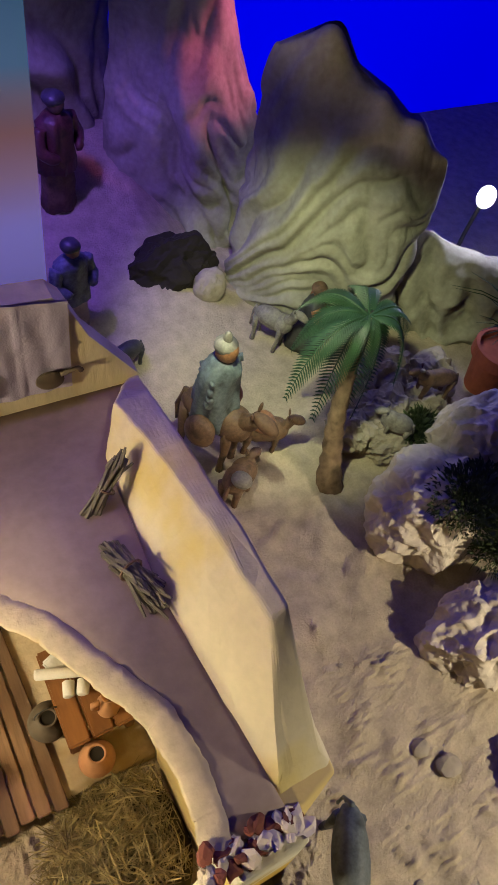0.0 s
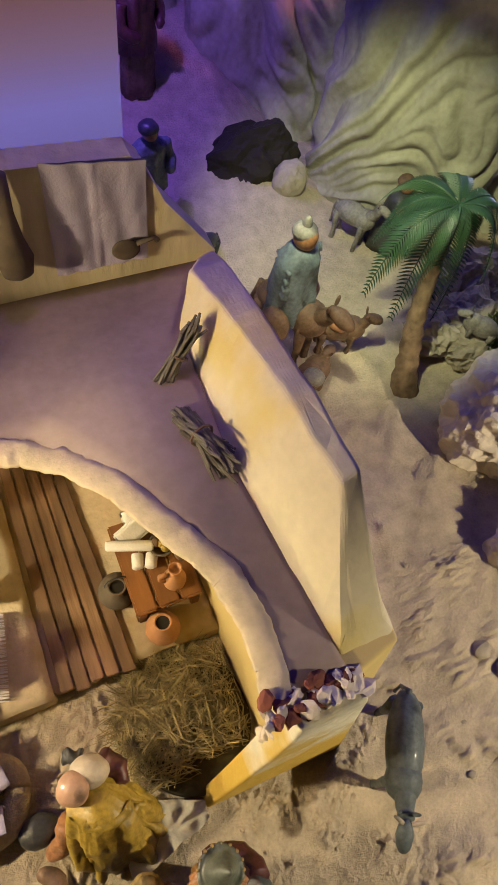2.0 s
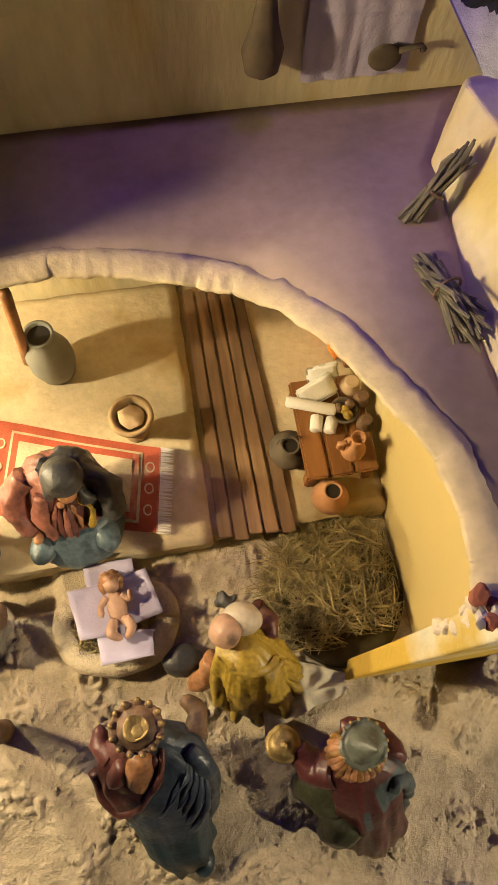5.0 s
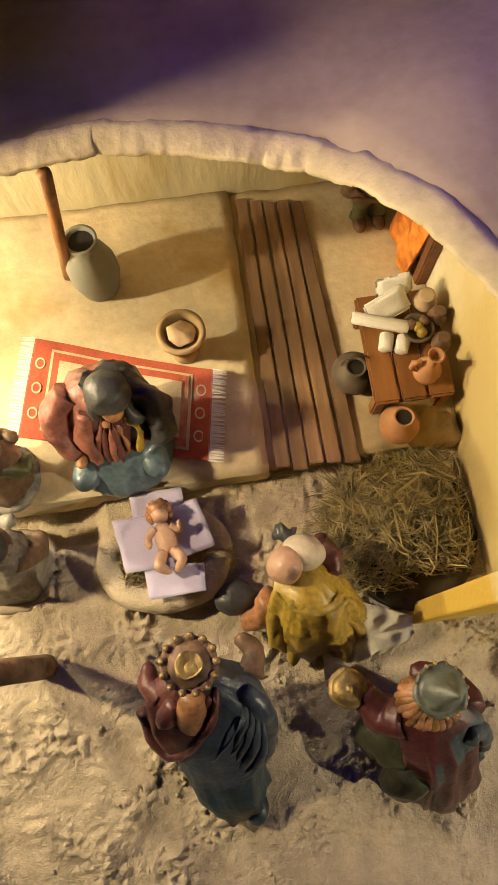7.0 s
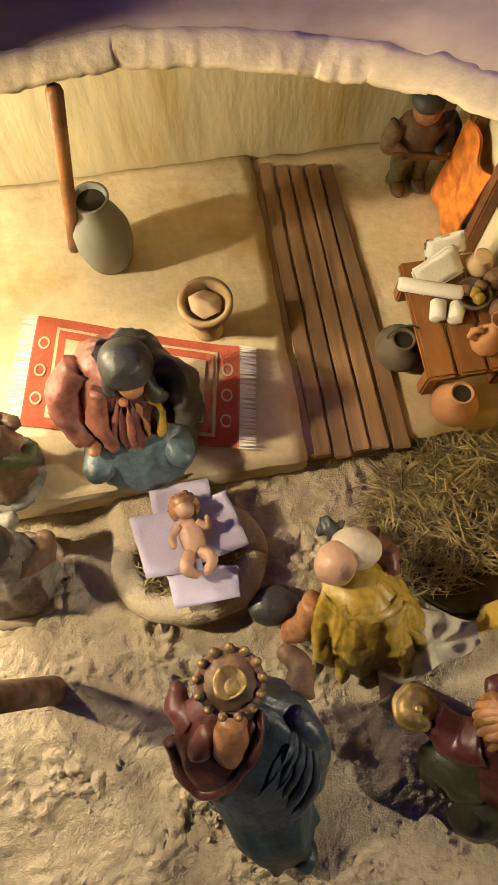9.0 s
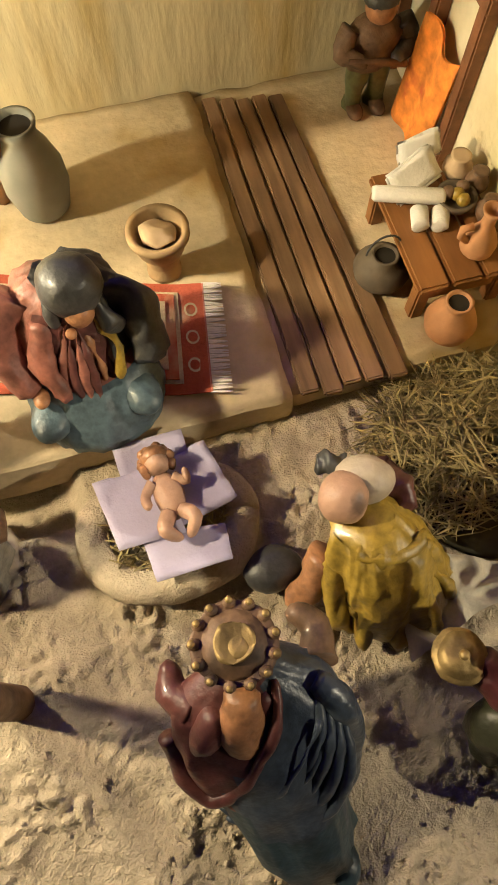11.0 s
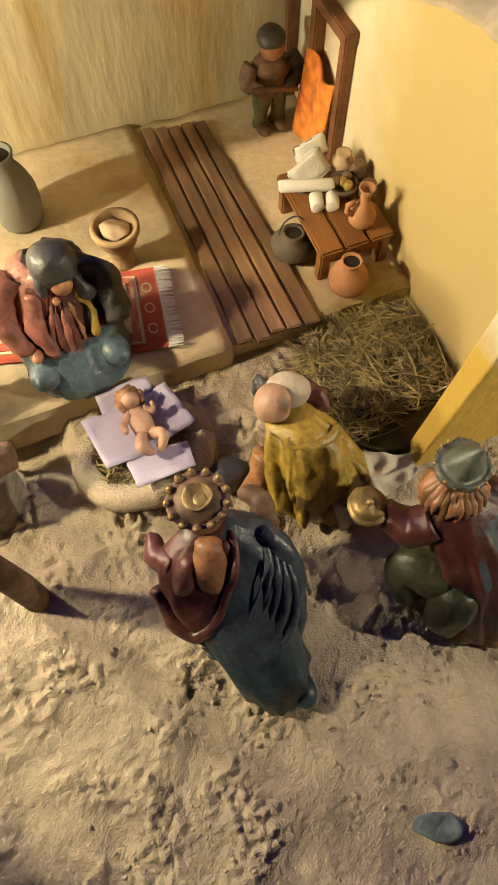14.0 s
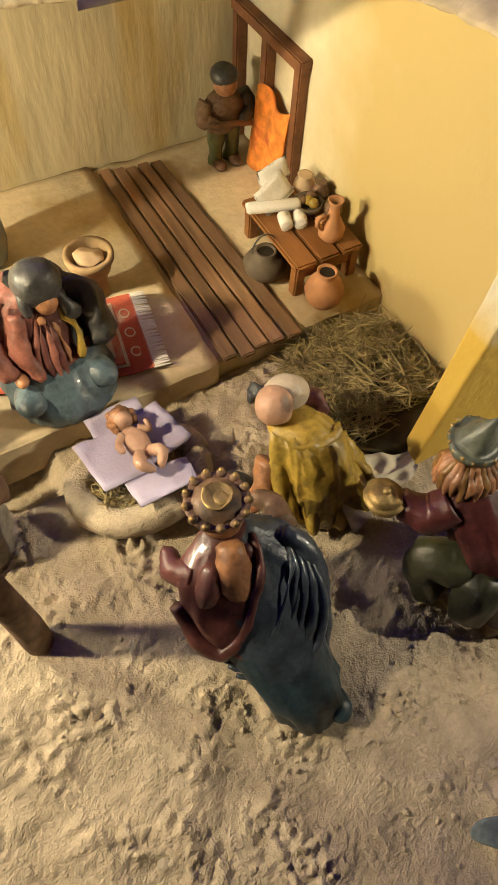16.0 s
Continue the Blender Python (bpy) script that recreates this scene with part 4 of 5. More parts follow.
solo("hay", bm, HAY, (0.4, 2.2, 0.3), "loose dry hay strands heaped on the floor", "hay", kind="stuff")


# ---- twig bundles and hangings ----
def bundle(a, b, spread, count, label):
    ob = thing("twig_bundle", a, label, "twigs", "twig bundles on the roof")
    a, b = Vector(a), Vector(b)
    for i in range(count):
        bm = bmesh.new()
        o = Vector((random.gauss(0, 1), random.gauss(0, 1), random.gauss(0, 1))) * spread
        o2 = Vector((random.gauss(0, 1), random.gauss(0, 1), random.gauss(0, 1))) * spread * 1.1
        s0, s1 = random.uniform(-0.1, 0.1), random.uniform(0.85, 1.12)
        p, q = a.lerp(b, s0) + o, a.lerp(b, s1) + o2
        p.z, q.z = max(p.z, roof_z(p.x, p.y) + 0.02), max(q.z, roof_z(q.x, q.y) + 0.02)
        j = [Vector((random.gauss(0, 1), random.gauss(0, 1), random.gauss(0, 1))) * 0.016 for _ in range(3)]
        tube(bm, [p, p.lerp(q, 0.3) + j[0], p.lerp(q, 0.55) + j[1], p.lerp(q, 0.8) + j[2], q], [0.02, 0.02, 0.018, 0.016, 0.011], n=5)
        part("twig", bm, TWIG, ob)
    bm = bmesh.new()
    m = a.lerp(b, 0.45)
    d = (b - a).normalized()
    s = d.orthogonal().normalized()
    t = d.cross(s)
    tube(bm, [m + (s * math.cos(k / 12 * 6.3) + t * math.sin(k / 12 * 6.3)) * spread * 2 + Vector((0, 0, spread)) for k in range(13)], 0.012, n=5)
    part("cord", bm, BROWN, ob)


bundle((0.88, 4.38, 3.3), (1.18, 4.56, 3.72), 0.035, 30, "bundle of grey-brown twigs leaning on the parapet")
bundle((0.88, 3.98, 3.36), (1.02, 3.45, 3.44), 0.05, 60, "bundle of dark twigs lying on the roof")

bm = bmesh.new()
nx, nz = 30, 30
front = [[bm.verts.new((0.36 + 0.86 * i / nx, 5.875 - 0.006 * math.sin(i * 0.7 + j * 0.12) - 0.018 * abs(noise.noise(Vector((i * 0.16, j * 0.09, 0)))) - 0.012 * (1 if j % 15 < 1 or i == 14 else 0), 3.24 + (1.2 - 0.12 * i / nx) * j / nz)) for i in range(nx + 1)] for j in range(nz + 1)]
rear = [[bm.verts.new(v.co + Vector((0, 0.02, 0))) for v in row] for row in front]
for g in (front, rear):
    for j in range(nz):
        for i in range(nx):
            bm.faces.new((g[j][i], g[j][i + 1], g[j + 1][i + 1], g[j + 1][i]))
solo("wall_hanging", bm, CLOTH, (0.8, 5.87, 3.2), "pale creased cloth hanging over the back wall", "cloth", smooth=True)
# made-up object for a flat dark stemmed shape on the cloth
bm = bmesh.new()
ball(bm, (1.0, 5.83, 3.42), (0.14, 0.025, 0.12), turn=(0, 25, 0))
tube(bm, [(1.1, 5.83, 3.47), (1.28, 5.83, 3.5), (1.3, 5.83, 3.46)], [0.025, 0.02, 0.03], n=8)
solo("paddle", bm, DARK_CLAY, (1.0, 5.8, 3.4), "flat dark rounded shape with a stem on the cloth", "paddle", smooth=True)
# dark hanging bundle; its bag form is made up
bm = bmesh.new()
loft(bm, [(0.02, 5.76, 3.42, 0.03, 0.03), (0.02, 5.76, 3.48, 0.13, 0.08), (0.02, 5.77, 3.65, 0.16, 0.1), (0.03, 5.78, 3.85, 0.1, 0.07), (0.04, 5.8, 4.1, 0.06, 0.05), (0.04, 5.82, 4.45, 0.07, 0.05)], n=16)
solo("waterskin", bm, DARK_CLAY, (0.02, 5.77, 3.4), "dark bundle hanging on the wall", "bag", smooth=True)


# ---- painted figures: each one plain mesh ----
def figure(name, at, mats, label, build, category="figurine", group="", wobble=0.012, turn=0, scale=1.0):
    """build(bm) shapes the figure round its own base point, facing +y."""
    bm = bmesh.new()
    bm.verts.layers.float.new("still")
    build(bm)
    still = bm.verts.layers.float.get("still")
    bmesh.ops.subdivide_edges(bm, edges=list(bm.edges), cuts=1, use_grid_fill=True)
    bm.normal_update()
    moves = []
    for v in bm.verts:
        q = Vector((v.co.x, v.co.y, v.co.z * 0.5)) + Vector((at[0], at[1], 0))
        q += noise.noise_vector(q * 2.2) * 0.12
        crease = 0.35 - abs(noise.noise(q * 5.0)) * 1.5 + 0.6 * (0.3 - abs(noise.noise(q * 11)))
        moves.append(v.normal * crease * wobble * 3.0 * (1 - 0.85 * v[still]))
    for v, d in zip(bm.verts, moves):
        v.co += d
    rough_up(bm, wobble * 0.6, 7, at[0])
    bmesh.ops.transform(bm, matrix=pose(*at, 0, 0, turn) @ Matrix.Scale(scale, 4), verts=bm.verts)
    return solo(name, bm, mats, at, label, category, group, smooth=True)


def repaint(bm, old, rule):
    """Gives the faces of one colour another by where they lie; rule(centre) returns a colour or None."""
    for face in bm.faces:
        if face.material_index == old:
            new_index = rule(face.calc_center_median())
            if new_index is not None:
                face.material_index = new_index


def king_build(bm):
    # 0 navy, 1 maroon, 2 tan, 3 gold, 4 charcoal, 5 teal, 6 brown
    loft(bm, [(0.1, -0.66, 0.0, 0.25, 0.22, 0, 0.05, 5), (0.09, -0.6, 0.1, 0.28, 0.27, 0, 0.08, 6), (0.05, -0.42, 0.28, 0.31, 0.34, 0, 0.05, 5), (0.01, -0.18, 0.45, 0.35, 0.36, 0, 0.03, 5),
              (0.0, -0.02, 0.6, 0.41, 0.37, 0, 0.025, 4), (-0.02, 0.1, 0.72, 0.46, 0.36, 0, 0.05, 5), (-0.03, 0.2, 0.86, 0.48, 0.33, 0, 0.04, 5), (-0.04, 0.28, 0.98, 0.44, 0.26, 0, 0.03, 4), (-0.05, 0.36, 1.08, 0.26, 0.18), (-0.05, 0.42, 1.16, 0.13, 0.12)], 5, 64)
    repaint(bm, 5, lambda c: None if c.z + 0.3 * c.x < 0.46 else (0 if c.z < 0.5 + 1.3 * (c.x + 0.45) else 1))
    # rolled edge of the cloak and its long folds
    tube(bm, [(-0.54, 0.2, 0.84), (-0.5, -0.02, 0.66), (-0.4, -0.16, 0.61), (-0.26, -0.17, 0.72), (-0.1, -0.06, 0.92), (0.04, 0.1, 1.07), (0.08, 0.32, 1.14)], [0.05, 0.07, 0.06, 0.04, 0.03, 0.03, 0.03], 1, 12, True)
    for k in range(5):
        tube(bm, [(-0.38 + 0.09 * k, -0.2 - 0.04 * k, 0.53 - 0.06 * k), (-0.12 + 0.08 * k, -0.27 - 0.03 * k, 0.64 - 0.09 * k), (0.1 + 0.06 * k, -0.13 - 0.04 * k, 0.88 - 0.1 * k), (0.26 + 0.05 * k, 0.06 - 0.05 * k, 1.0 - 0.1 * k)], [0.01, 0.022, 0.026, 0.02], 0, 8, True)
    for k in range(4):
        tube(bm, [(-0.44 + 0.03 * k, -0.1 - 0.07 * k, 0.56 - 0.05 * k), (-0.22 + 0.04 * k, -0.26 - 0.07 * k, 0.54 - 0.05 * k), (0.06 + 0.06 * k, -0.22 - 0.06 * k, 0.68 - 0.05 * k), (0.24 + 0.05 * k, -0.02 - 0.05 * k, 0.92 - 0.04 * k), (0.3 + 0.03 * k, 0.22 - 0.03 * k, 1.02 - 0.03 * k)], [0.012, 0.026, 0.034, 0.03, 0.02], 0, 12, True)
    tube(bm, [(0.3, 0.26, 1.04), (0.4, 0.12, 0.94), (0.44, -0.04, 0.68), (0.4, -0.26, 0.36), (0.3, -0.46, 0.12)], [0.06, 0.09, 0.08, 0.07, 0.05], 0, 10, True)
    tube(bm, [(-0.13, 0.12, 0.8), (-0.15, 0.1, 0.93), (-0.12, 0.2, 1.08), (-0.08, 0.32, 1.18)], [0.09, 0.12, 0.12, 0.08], 2, 14, True)
    tube(bm, [(0.04, 0.1, 0.86), (0.03, 0.16, 1.0), (0.0, 0.28, 1.13)], [0.04, 0.06, 0.05], 1, 12, True)
    tube(bm, [(-0.34, 0.1, 0.86), (-0.34, 0.14, 0.98), (-0.22, 0.26, 1.08)], [0.06, 0.09, 0.07], 1, 12, True)
    tube(bm, [(-0.36, 0.3, 0.94), (-0.46, 0.42, 0.93), (-0.42, 0.56, 0.97)], [0.11, 0.1, 0.05], 1, 12, True)
    tube(bm, [(0.36, 0.36, 0.9), (0.4, 0.54, 0.86), (0.28, 0.68, 0.88)], [0.12, 0.09, 0.05], 6, 12, True)
    ball(bm, (-0.06, 0.5, 1.24), (0.16, 0.17, 0.18), 2)
    ball(bm, (-0.07, 0.52, 1.36), (0.185, 0.185, 0.12), 6, u=24)
    ball(bm, (-0.06, 0.5, 1.472), (0.055, 0.06, 0.018), 3)
    loft(bm, [(-0.07, 0.52, 1.465, 0.09, 0.09), (-0.07, 0.52, 1.478, 0.105, 0.105), (-0.07, 0.52, 1.478, 0.085, 0.085)], 3, 24)
    loft(bm, [(-0.07, 0.52, 1.33, 0.195, 0.195), (-0.07, 0.52, 1.41, 0.215, 0.215), (-0.07, 0.52, 1.41, 0.19, 0.19)], 6, 28)
    for k in range(13):
        a = 2 * math.pi * k / 13
        ball(bm, (-0.07 + 0.2 * math.cos(a), 0.52 + 0.2 * math.sin(a), 1.41), (0.036, 0.033, 0.03), 6, u=8, v=6)
        ball(bm, (-0.07 + 0.21 * math.cos(a), 0.52 + 0.21 * math.sin(a), 1.435), (0.02, 0.02, 0.016), 3, u=8, v=6)
    ball(bm, (0.24, -0.76, 0.07), (0.11, 0.16, 0.09), 5)


figure("king_figurine", (-1.6, 0.77, 0.02), [paint("blue_grey_paint", (0.042, 0.055, 0.075), 0.34), MAROON, TAN, GOLD, CHAR, paint("dark_teal_paint", (0.026, 0.046, 0.058)), BROWN], "painted king figurine in blue cloak and beaded crown", king_build, group="kneeling kings", wobble=0.007)


def king2_build(bm):
    # crouched; 0 maroon, 1 moss, 2 tan, 3 gold, 4 grey-green, 5 dark red, 6 ochre, 7 slate
    loft(bm, [(0.14, -0.16, 0.0, 0.3, 0.36, 0, 0.06, 7), (0.16, -0.14, 0.1, 0.32, 0.38, 0, 0.08, 8), (0.15, 0.0, 0.4, 0.32, 0.36, 0, 0.1, 8), (0.12, 0.14, 0.65, 0.32, 0.32, 0, 0.08, 7),
              (0.08, 0.28, 0.88, 0.34, 0.28, 0, 0.05, 5), (0.03, 0.4, 1.05, 0.28, 0.2, 0, 0.03, 5), (0.0, 0.48, 1.18, 0.13, 0.12)], 0, 64)
    repaint(bm, 0, lambda c: 6 if c.z < 0.09 else (5 if c.x < 0.0 and c.z > 0.45 else (7 if 0.78 < c.z - 0.35 * (c.x - 0.1) < 0.96 else None)))
    # bent leg and trousers
    tube(bm, [(-0.02, 0.08, 0.5), (-0.24, 0.14, 0.5), (-0.36, 0.24, 0.48), (-0.38, 0.2, 0.3), (-0.34, 0.06, 0.08)], [0.17, 0.19, 0.17, 0.14, 0.12], 1, 18, True)
    tube(bm, [(0.0, -0.02, 0.46), (-0.16, -0.14, 0.36), (-0.24, -0.22, 0.14)], [0.18, 0.19, 0.13], 1, 18, True)
    for k in range(4):
        tube(bm, [(-0.3 + 0.06 * k, -0.2, 0.2 + 0.07 * k), (-0.14 + 0.05 * k, -0.2, 0.32 + 0.08 * k), (0.02, -0.08, 0.5 + 0.05 * k)], [0.01, 0.02, 0.015], 1, 8, True)
    # arms
    tube(bm, [(-0.2, 0.38, 1.0), (-0.34, 0.42, 0.9), (-0.44, 0.54, 0.9), (-0.5, 0.66, 0.95)], [0.14, 0.15, 0.12, 0.08], 5, 14, True)
    tube(bm, [(0.3, 0.38, 0.98), (0.26, 0.6, 0.86), (-0.06, 0.72, 0.88)], [0.13, 0.11, 0.07], 5, 12, True)
    tube(bm, [(0.26, 0.2, 1.02), (0.4, 0.2, 0.86), (0.42, 0.06, 0.62), (0.4, -0.12, 0.34)], [0.06, 0.08, 0.07, 0.05], 7, 12, True)
    ball(bm, (-0.01, 0.58, 1.26), (0.14, 0.15, 0.17), 2)
    # fur collar in strands
    for k in range(15):
        a = radians(130 + 15 * k)
        tube(bm, [(-0.02 + 0.11 * math.cos(a), 0.55 + 0.1 * math.sin(a), 1.3), (-0.02 + 0.19 * math.cos(a), 0.53 + 0.17 * math.sin(a), 1.22), (-0.02 + 0.24 * math.cos(a), 0.5 + 0.2 * math.sin(a), 1.08)], [0.03, 0.042, 0.02], 2 if k % 3 else 6, 8, True)
    # pointed cap with a turned-up gilt brim
    loft(bm, [(0.02, 0.6, 1.33, 0.15, 0.15), (0.02, 0.6, 1.37, 0.19, 0.19), (0.02, 0.6, 1.41, 0.19, 0.19), (0.02, 0.6, 1.41, 0.15, 0.15), (0.03, 0.6, 1.5, 0.11, 0.11), (0.05, 0.59, 1.6, 0.06, 0.06), (0.07, 0.58, 1.68, 0.015, 0.015)], 4, 28)
    for k in range(16):
        a = 2 * math.pi * k / 16
        ball(bm, (0.02 + 0.19 * math.cos(a), 0.6 + 0.19 * math.sin(a), 1.4), 0.018, 3, u=8, v=6)


figure("king_figurine", (0.1, 0.27, 0.02), [paint("deep_maroon_paint", (0.055, 0.02, 0.018)), paint("deep_green_paint", (0.034, 0.036, 0.02)), TAN, GOLD, paint("grey_green_paint", (0.1, 0.11, 0.085)), paint("dark_red_paint", (0.07, 0.018, 0.018)), paint("fur_ochre_paint", (0.2, 0.1, 0.03)), paint("deep_slate_paint", (0.04, 0.055, 0.06))], "painted king figurine in maroon cape and grey-green pointed cap", king2_build, group="kneeling kings")

gift = thing("gold_vessel", (-0.5, 0.94, 0.86), "small lidded gold vessel held by a figurine", "vessel")
bm = bmesh.new()
spin(bm, -0.5, 0.94, 0.86, [(0.06, 0), (0.11, 0.04), (0.14, 0.1), (0.15, 0.14)])
rough_up(bm, 0.012, 14)
part("cup", bm, GOLD, gift, "", True)
bm = bmesh.new()
spin(bm, -0.5, 0.94, 1.0, [(0.15, 0), (0.155, 0.02), (0.135, 0.03), (0.12, 0.045), (0.125, 0.055), (0.08, 0.07), (0.06, 0.075), (0.035, 0.085), (0.0, 0.09)])
rough_up(bm, 0.012, 14)
lid = part("lid", bm, GOLD, gift, "", True)
bm = bmesh.new()
ball(bm, (-0.5, 0.94, 1.1), (0.03, 0.03, 0.03))
part("knob", bm, GOLD, lid, "", True)


def shepherd_build(bm):
    # bent to the ground; 0 ochre, 1 bisque, 2 pale, 3 maroon, 4 char, 5 tan
    loft(bm, [(0.12, -0.06, 0.0, 0.37, 0.33, 0, 0.05, 4), (0.1, -0.02, 0.2, 0.37, 0.33, 10, 0.07, 5), (0.04, 0.07, 0.42, 0.34, 0.3, 25, 0.06, 5),
              (-0.02, 0.18, 0.62, 0.3, 0.27, 40, 0.05, 5), (-0.08, 0.3, 0.75, 0.19, 0.19, 50, 0.03, 4)], 0, 90)
    # swags of drapery swept round the back, over looser folds falling to the hem
    for k in range(5):
        lift = 0.1 * k
        tube(bm, [(-0.3 + 0.03 * k, 0.02 + 0.06 * k, 0.3 + lift), (-0.12, -0.2 + 0.07 * k, 0.26 + 1.1 * lift), (0.14, -0.24 + 0.08 * k, 0.24 + lift), (0.36 - 0.02 * k, -0.06 + 0.06 * k, 0.26 + lift)], [0.02, 0.045, 0.05, 0.025], 0, 10, True)
    for x0, y0, x1, y1 in ((-0.12, -0.14, -0.2, -0.36), (0.06, -0.2, 0.04, -0.42), (0.24, -0.2, 0.3, -0.38), (0.36, -0.1, 0.48, -0.22)):
        tube(bm, [(x0 * 0.6, y0 * 0.2 + 0.1, 0.6), (x0, y0, 0.34), (x1, y1, 0.06)], [0.02, 0.045, 0.05], 0, 10, True)
    tube(bm, [(-0.2, 0.26, 0.7), (-0.3, 0.05, 0.45), (-0.3, -0.12, 0.2), (-0.26, -0.22, 0.04)], [0.06, 0.08, 0.07, 0.05], 0, 10, True)
    tube(bm, [(0.12, 0.3, 0.66), (0.3, 0.12, 0.4), (0.44, 0.0, 0.16), (0.5, -0.05, 0.03)], [0.05, 0.07, 0.07, 0.05], 0, 10, True)
    ball(bm, (-0.17, 0.44, 0.84), (0.15, 0.155, 0.15), 1, u=22)
    ball(bm, (0.0, 0.53, 0.78), (0.18, 0.15, 0.16), 2, (0, 0, -25), u=20)
    tube(bm, [(0.14, 0.62, 0.68), (0.22, 0.48, 0.6), (0.22, 0.3, 0.6)], [0.09, 0.1, 0.08], 3, 12, True)
    tube(bm, [(-0.06, 0.7, 0.62), (-0.14, 0.74, 0.62), (-0.22, 0.76, 0.6)], [0.07, 0.075, 0.06], 4, 10, True)
    tube(bm, [(-0.3, 0.2, 0.45), (-0.45, 0.08, 0.25), (-0.6, 0.06, 0.12)], [0.12, 0.1, 0.06], 5, 10, True)
    ball(bm, (-0.62, 0.28, 0.14), (0.2, 0.16, 0.12), 4)


figure("shepherd_figurine", (-0.68, 1.5, 0.28), [OCHRE, BISQUE, PALE, MAROON, CHAR, TAN, MOSSY], "bowing painted shepherd figurine in yellow drapery", shepherd_build, wobble=0.02)
bm = bmesh.new()
rows = []
for j in range(27):
    row = []
    for i in range(35):
        u, v = i / 34, j / 26
        x = -0.62 + 0.86 * u
        y = 0.98 + 0.28 * u + (0.8 - 0.64 * u) * v
        x += 0.04 * noise.noise(Vector((u * 3, v * 3, 7)))
        y += 0.05 * noise.noise(Vector((u * 3, v * 3, 2)))
        z = max(ground_top(x, y) + 0.05, 0.33) + 0.28 * (1 - u) ** 2 * (0.3 + 0.7 * v) + 0.13 * (0.3 - abs(noise.noise(Vector((u * 4, v * 3, 5)))))
        row.append(bm.verts.new((x, y, z)))
    rows.append(row)
low = [[bm.verts.new((v.co.x, v.co.y, v.co.z - 0.03)) for v in row] for row in rows]
for g in (rows, low):
    for j in range(26):
        for i in range(34):
            bm.faces.new((g[j][i], g[j][i + 1], g[j + 1][i + 1], g[j + 1][i]))
solo("ground_cloth", bm, LINEN_DULL, (-0.2, 1.4, 0.25), "crumpled off-white cloth spread on the sand", "cloth", smooth=True)


def mother_build(bm):
    # kneeling and bowed on a rounded skirt; 0 teal, 1 rose, 2 charcoal, 3 ochre, 4 tan, 5 maroon
    loft(bm, [(0, -0.03, 0.0, 0.42, 0.45), (0, -0.03, 0.06, 0.46, 0.49), (0, -0.02, 0.18, 0.46, 0.48), (0, 0.02, 0.3, 0.43, 0.42), (0, 0.08, 0.42, 0.38, 0.33)], 0, 64)
    loft(bm, [(0, 0.12, 0.3, 0.4, 0.32, 0, 0.04, 5), (0, 0.16, 0.55, 0.41, 0.3, 0, 0.05, 5), (0, 0.2, 0.76, 0.4, 0.27, 0, 0.04, 5), (0.02, 0.22, 0.9, 0.32, 0.22, 0, 0.03, 5), (0.04, 0.22, 1.0, 0.18, 0.15)], 0, 64)
    repaint(bm, 0, lambda c: None if c.z < 0.4 else (5 if abs(c.x + 0.02) < 0.2 and c.y < 0.05 else (1 if c.x < 0 else 2)))
    # knees under the cloth
    for x, y, turn in ((-0.27, -0.27, -20), (0.27, -0.24, 20)):
        ball(bm, (x, y + 0.03, 0.24), (0.14, 0.26, 0.12), 0, (-14, 0, turn), 20, 12)
    # sleeves: rose on one side, the dark mantle on the other
    tube(bm, [(-0.26, 0.2, 0.9), (-0.42, 0.08, 0.74), (-0.42, -0.08, 0.56), (-0.32, -0.2, 0.46)], [0.12, 0.13, 0.1, 0.06], 1, 16, True)
    ball(bm, (-0.3, -0.25, 0.45), (0.05, 0.07, 0.04), 4)
    tube(bm, [(0.14, 0.18, 0.86), (0.36, 0.12, 0.78), (0.44, -0.02, 0.6), (0.38, -0.16, 0.44)], [0.1, 0.13, 0.13, 0.08], 2, 16, True)
    tube(bm, [(0.16, 0.0, 0.82), (0.24, -0.12, 0.6), (0.2, -0.22, 0.44)], [0.025, 0.045, 0.03], 3, 10, True)
    # the robe falls from the neck to the lap in narrow pleats
    for k in range(7):
        f = k - 3
        tube(bm, [(0.02 + 0.02 * f, -0.02, 0.84), (0.0 + 0.045 * f, -0.15 + 0.008 * f * f, 0.64), (-0.01 + 0.06 * f, -0.24 + 0.012 * f * f, 0.44), (-0.01 + 0.05 * f, -0.32 + 0.01 * f * f, 0.33)], [0.012, 0.02, 0.024, 0.014], (5, 1, 5, 1, 5, 4, 5)[k], 10, True)
    tube(bm, [(-0.16, 0.02, 0.84), (-0.22, -0.12, 0.62), (-0.16, -0.26, 0.4)], [0.05, 0.075, 0.05], 1, 12, True)
    # bowed head in its hood, hands raised to the chin
    ball(bm, (0.08, -0.01, 0.9), (0.085, 0.09, 0.1), 4)
    ball(bm, (0.0, -0.07, 0.8), (0.04, 0.04, 0.035), 4)
    ball(bm, (0.07, 0.12, 1.0), (0.19, 0.19, 0.18), 2, (20, 0, 0), 24, 14)
    tube(bm, [(0.17, 0.08, 0.96), (0.22, 0.0, 0.84), (0.26, -0.06, 0.7)], [0.05, 0.07, 0.05], 2, 12, True)
    tube(bm, [(-0.06, 0.1, 0.98), (-0.07, 0.02, 0.92), (-0.06, -0.04, 0.84)], [0.05, 0.05, 0.03], 2, 12, True)


figure("kneeling_figurine", (-2.14, 3.3, 0.63), [TEAL, ROSE, CHAR, OCHRE, TAN, MAROON], "kneeling painted figurine in blue mantle and rose robe", mother_build, wobble=0.016)


